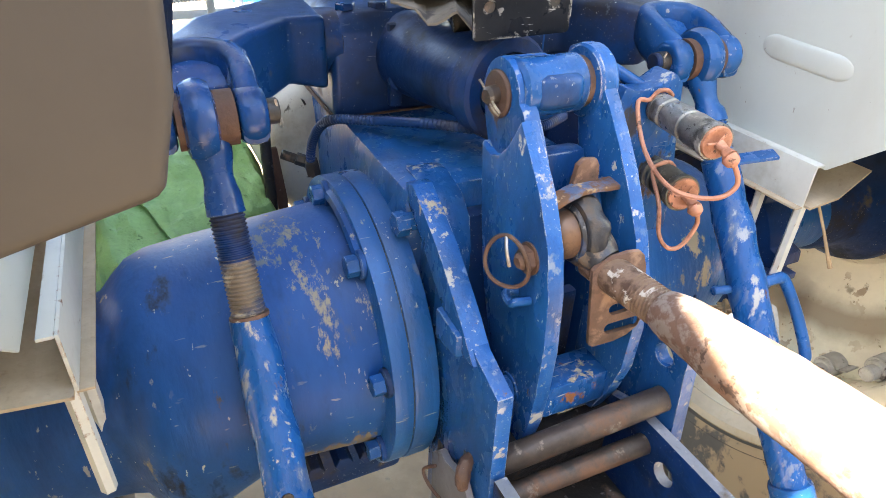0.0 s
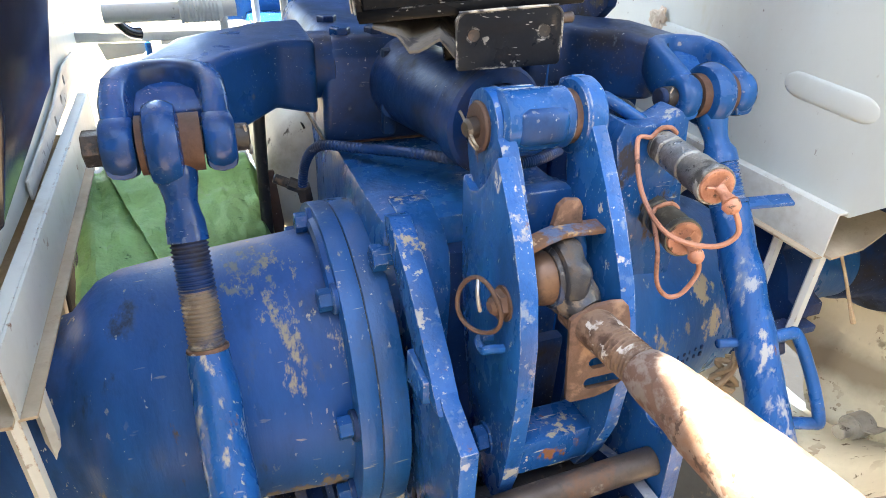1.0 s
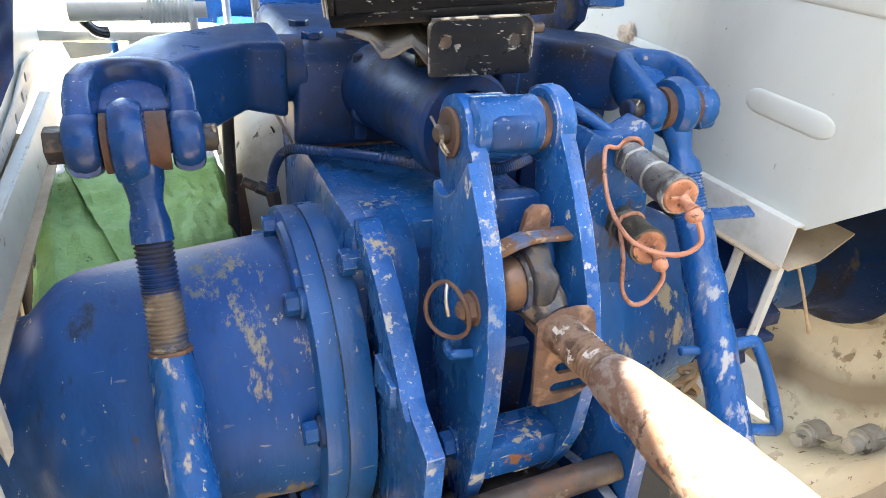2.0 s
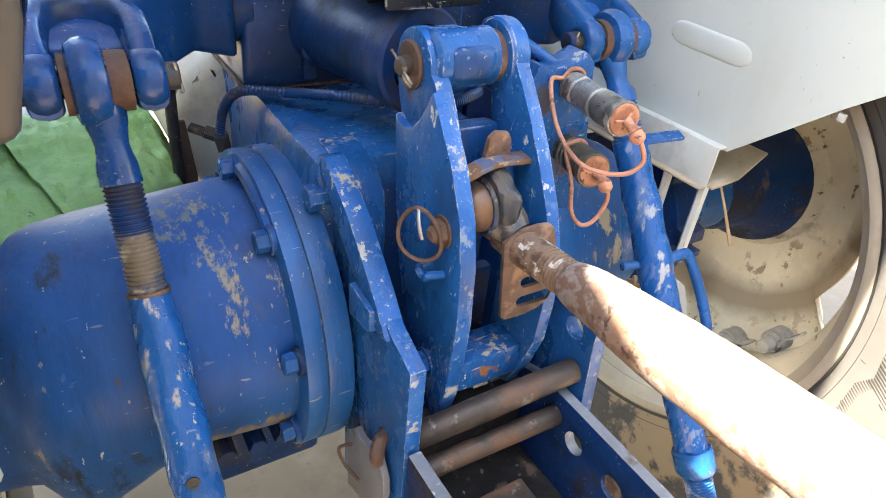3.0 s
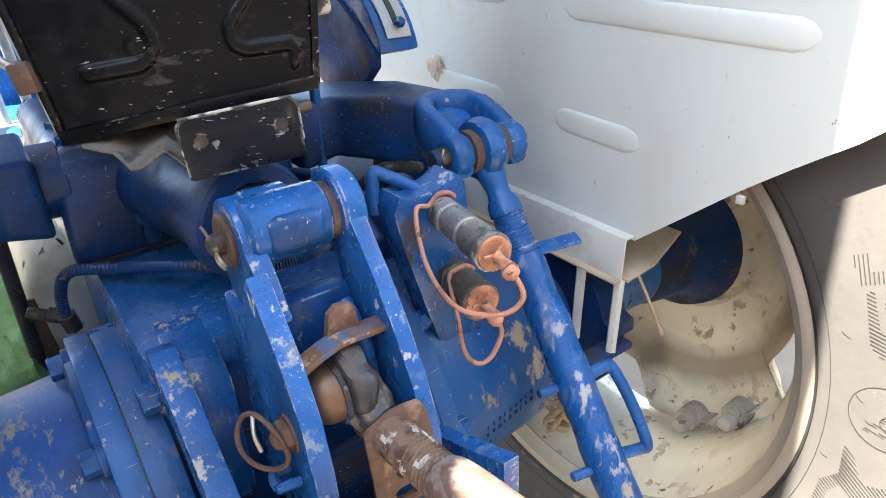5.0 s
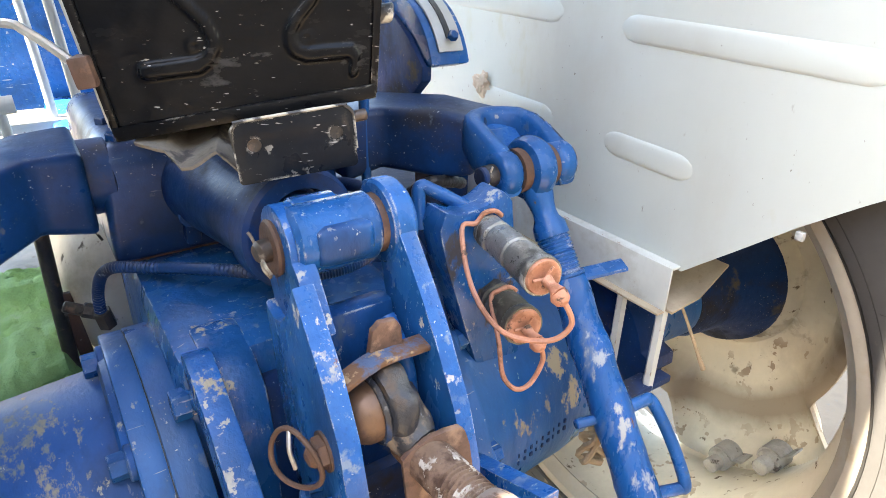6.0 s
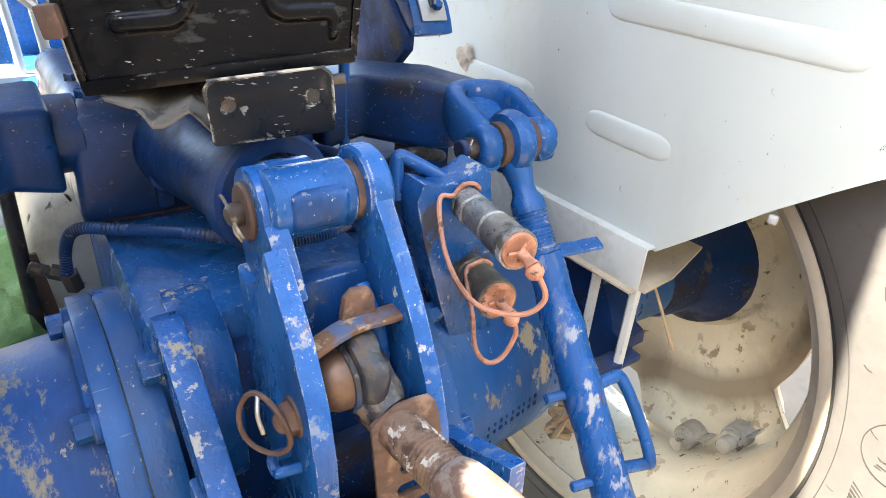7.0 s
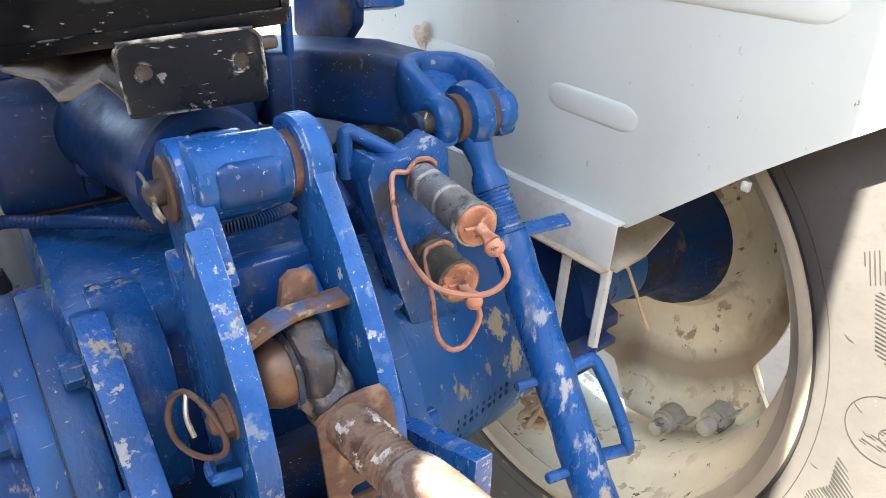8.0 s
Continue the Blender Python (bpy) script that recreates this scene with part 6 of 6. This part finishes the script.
# the pressed front: raised beads with soft shoulders, two small bosses, dents
BEAD_A = [(-0.064, 0.0465, 0.0070), (-0.030, 0.0455, 0.0070), (-0.022, 0.049, 0.0058), (-0.017, 0.056, 0.0048), (-0.016, 0.064, 0.0045), (-0.020, 0.076, 0.0045), (-0.028, 0.088, 0.0045), (-0.040, 0.106, 0.0045), (-0.052, 0.135, 0.0045), (-0.056, 0.20, 0.0045)]
BEAD_B = [(0.0815, 0.020, 0.0030), (0.0825, 0.034, 0.0045), (0.078, 0.0385, 0.0060), (0.048, 0.0405, 0.0065), (0.040, 0.0445, 0.0055), (0.0365, 0.051, 0.0048), (0.0365, 0.060, 0.0045), (0.042, 0.069, 0.0045), (0.051, 0.079, 0.0045), (0.062, 0.096, 0.0045), (0.070, 0.125, 0.0045), (0.072, 0.20, 0.0045)]


def bead(x, z, line_pts):
    """Height of a pressed bead along a bent line."""
    best = 0.0
    for (x0, z0, r0), (x1, z1, r1) in zip(line_pts, line_pts[1:]):
        dx, dz = x1 - x0, z1 - z0
        u = max(0.0, min(1.0, ((x - x0) * dx + (z - z0) * dz) / (dx * dx + dz * dz)))
        d = math.hypot(x - x0 - u * dx, z - z0 - u * dz) / (r0 + (r1 - r0) * u)
        f = max(0.0, min(1.0, (1.15 - d) / 0.65))
        best = max(best, f * f * (3 - 2 * f))
    return best


def pressed_front():
    bm = bmesh.new()
    nx, nz = 108, 120
    rows = []
    for j in range(nz + 1):
        z = 0.006 + 0.204 * j / nz
        row = []
        for i in range(nx + 1):
            x = -0.096 + 0.192 * i / nx
            h = 0.0012 + 0.0036 * max(bead(x, z, BEAD_A), bead(x, z, BEAD_B))
            for bx, bz in ((-0.030, 0.0600), (0.0475, 0.0530)):
                d = math.hypot(x - bx, z - bz)
                h += 0.0012 * max(0.0, min(1.0, (0.0062 - d) / 0.002)) - 0.0009 * max(0.0, min(1.0, (0.0035 - d) / 0.0015))
            h += 0.0007 * noise.noise(Vector((x * 28, 3.1, z * 28))) + 0.0004 * noise.noise(Vector((x * 75, 7.7, z * 75)))
            if i in (0, nx) or j in (0, nz):
                h = -0.001
            row.append(bm.verts.new((x, -h, z)))
        rows.append(row)
    for a, b in zip(rows, rows[1:]):
        for i in range(nx):
            bm.faces.new((a[i], a[i + 1], b[i + 1], b[i]))
    bmesh.ops.recalc_face_normals(bm, faces=bm.faces[:])
    return bm


part("front_panel", inbox(pressed_front()), black_paint, box, "glossy black pressed front, scratched and chipped", 60)
part("side_lug", inbox(block((-0.110, -0.012, 0.042), (-0.096, 0.010, 0.066), 0.003)), rust_steel, box, "rusty side lug")
part("stay_rod", tube([BOX @ Vector((-0.106, 0.0, 0.056)), BOX @ Vector((-0.14, 0.02, 0.085)), BOX @ Vector((-0.17, 0.04, 0.095)), BOX @ Vector((-0.30, 0.10, 0.11))], 0.0038, 8), bright_steel, box, "thin bright stay rod")
part("side_bolt", inbox(pin((0.098, 0.02, 0.06), (0.112, 0.02, 0.06), 0.008, 12)), black_edge, box)
TORN = [(-0.088, -0.004, -0.008), (-0.080, -0.010, -0.010), (-0.072, -0.014, -0.013), (-0.066, -0.016, -0.015), (-0.061, -0.020, -0.022), (-0.056, -0.026, -0.029), (-0.048, -0.028, -0.029), (-0.040, -0.028, -0.026), (-0.032, -0.026, -0.022), (-0.028, -0.024, -0.021), (-0.022, -0.024, -0.030), (-0.014, -0.026, -0.042), (-0.008, -0.026, -0.044), (0.0, -0.022, -0.030), (0.03, -0.014, -0.022)]
part("torn_bracket", inbox(sweep([[(x, y, z), (x, y, z + 0.003), (x, 0.03, z * 0.7 + 0.004), (x, 0.10, -0.004), (x, 0.10, -0.008), (x, 0.03, z * 0.7)] for x, y, z in TORN], 0.0006)), torn_sheet, box, "torn dusty sheet bracket")
part("support_post", inbox(block((-0.03, 0.06, -0.07), (0.03, 0.14, 0.0), 0.006)), black_paint, box)
hinge_at = Matrix.Translation((0.003, -0.078, 1.046)) @ Matrix.Rotation(radians(-14), 4, "Z") @ Matrix.Rotation(radians(-5), 4, "Y")


def rounded(corners):
    """Outline with rounded corners: (x, z, radius, start angle)."""
    return [(x + r * math.cos(radians(a0 + k * 22.5)), z + r * math.sin(radians(a0 + k * 22.5))) for x, z, r, a0 in corners for k in range(5)]


HINGE = rounded(((0.039, 0.015, 0.011, 0), (-0.038, 0.015, 0.010, 90), (-0.0455, -0.0235, 0.0035, 180), (0.0445, -0.0225, 0.0045, 270)))
hp = prism(HINGE, -0.0030, 0.0030, "y", 0.0015, [circle(-0.032, 0.004, 0.0056), circle(0.034, 0.004, 0.0056)])
hp.transform(hinge_at)
part("hinge_plate", hp, black_worn, box, "small black plate with two holes and rubbed edges")
back = block((-0.043, -0.0018, -0.020), (0.043, 0.010, 0.019), 0.001)
back.transform(hinge_at)
part("hinge_backing", back, dark_steel, box)
part("hinge_pin", pin(hinge_at @ Vector((0.046, 0.006, 0.012)), hinge_at @ Vector((0.063, 0.006, 0.013)), 0.005, 12), worn_bar, box, "short worn hinge pin")
hinge_rim = tube([hinge_at @ Vector((x, -0.0030, z)) for x, z in [(0.050, -0.012)] + HINGE[:10] + [(-0.0482, -0.008)]], [0.0006] + [0.0013] * 10 + [0.0006], 6, 3)
part("hinge_rim", roughened(hinge_rim, 0.0005, 160), black_edge, box, "rubbed rolled edge")

# ---- lamp housing by the left fender ----
lamp = thing("rear_lamp", (-0.395, -0.345, 1.03), "brown-grey plastic rear lamp housing with a glossy black side", "lamp")
back = [(-0.470, 1.024), (-0.343, 1.057), (-0.333, 1.095), (-0.322, 1.27), (-0.470, 1.27)]
mid = [(-0.470, 1.018), (-0.342, 1.050), (-0.332, 1.09), (-0.318, 1.27), (-0.470, 1.27)]
fore = [(-0.470, 1.000), (-0.364, 1.022), (-0.330, 1.080), (-0.290, 1.27), (-0.470, 1.27)]
part("housing", sweep([[(x, -0.392, z) for x, z in back], [(x, -0.372, z) for x, z in mid]], 0.006), lamp_grey, lamp)
part("side_cover", sweep([[(x, -0.371, z) for x, z in mid], [(x, -0.290, z) for x, z in fore]], 0.004), lamp_black, lamp, "glossy black side cover")
part("bracket", block((-0.478, -0.36, 1.10), (-0.466, -0.32, 1.20), 0.002), dark_steel, lamp)

# ---- green cloth on the foot board ----
def cloth_mesh(u0, lift, v0=0.0):
    """One layer of the folded sack; u0: the diagonal edge at which it starts."""
    bm = bmesh.new()
    nu, nv = 48, 44
    grid = []
    for i in range(nu + 1):
        row = []
        for j in range(nv + 1):
            v = v0 + (1 - v0) * j / nv
            start = u0 * (1.0 - 0.62 * v)
            u = start + (1 - start) * i / nu
            x = -0.462 + 0.278 * u - 0.03 * v * (1 - u)
            y = 0.13 + 0.40 * v + 0.12 * u * (1 - v)
            z = 0.688 + lift + 0.022 * v + 0.012 * noise.noise(Vector((u * 3, v * 3, 0))) + 0.005 * noise.noise(Vector((u * 11, v * 8, 4)))
            z += 0.0035 * noise.noise(Vector((u * 26, v * 7 + u * 9, 9))) + 0.0022 * abs(noise.noise(Vector((u * 14 + v * 5, v * 14, 2))))
            z += 0.006 * abs(noise.noise(Vector((u * 5, v * 20 + 3 * u, 5)))) - 0.004 * abs(noise.noise(Vector((u * 22 + v * 6, v * 5, 7))))
            if u0 == 0:
                z += 0.006 * math.sin(u * 55 + 4 * v) * max(0.0, 1 - u * 2.2)
            if u < 0.05:
                z -= 0.05 * (0.05 - u) / 0.05
            if v < 0.08 and u0:
                z -= 0.016 * ((0.08 - v) / 0.08) ** 2
            if u > 0.93:
                z -= 0.05 * (u - 0.93) / 0.07
            row.append(bm.verts.new((x, y, z)))
        grid.append(row)
    for i in range(nu):
        for j in range(nv):
            bm.faces.new((grid[i][j], grid[i + 1][j], grid[i + 1][j + 1], grid[i][j + 1]))
    bmesh.ops.recalc_face_normals(bm, faces=bm.faces[:])
    ext = bmesh.ops.extrude_face_region(bm, geom=bm.faces[:])
    for g in ext["geom"]:
        if isinstance(g, bmesh.types.BMVert):
            g.co.z -= 0.005
    bmesh.ops.recalc_face_normals(bm, faces=bm.faces[:])
    return bm


sack = thing("folded_sack", (-0.33, 0.33, 0.685), "folded green woven sack lying on a low box", "sack")
part("lower_layer", cloth_mesh(0.0, 0.0), green_cloth, sack)
part("folded_flap", cloth_mesh(0.42, 0.013, 0.02), green_cloth, sack)
seat_crate = tagged(part("plank_box", block((-0.468, 0.27, 0.612), (-0.195, 0.74, 0.685), 0.004), board_grey), "low dark grey box under the green sack", "box")
wire = tagged(part("hanging_wire", tube([(0.500, -0.130, 0.772), (0.508, -0.148, 0.735), (0.518, -0.164, 0.695), (0.526, -0.174, 0.668)], [0.0022, 0.0022, 0.0026, 0.0038], 7), twine_fibre), "thin muddy stalk hanging from the fender rail", "wire")


def knot_mesh():
    pts = [Vector((0.322 + 0.016 * math.sin(i * 1.7), -0.168 + 0.010 * math.cos(i * 2.3), 0.628 + 0.024 * math.sin(i * 0.9 + 1))) for i in range(16)]
    return tube(pts, 0.004, 7, 4)


twine = tagged(part("twine_knot", knot_mesh(), twine_fibre), "muddy twine knotted round the lift rod", "twine")


def lump_mesh():
    bm = bmesh.new()
    bmesh.ops.create_icosphere(bm, subdivisions=4, radius=0.024)
    for v in bm.verts:
        v.co *= 0.75 + 0.5 * noise.noise(v.co * 60) + 0.3 * noise.noise(v.co * 150)
        v.co.x *= 0.35
    bm.transform(Matrix.Translation((0.4735, 0.288, 0.985)))
    return bm


nest = tagged(part("mud_nest", lump_mesh(), nest_mud), "dried mud nest stuck to the grey fender", "mud nest")
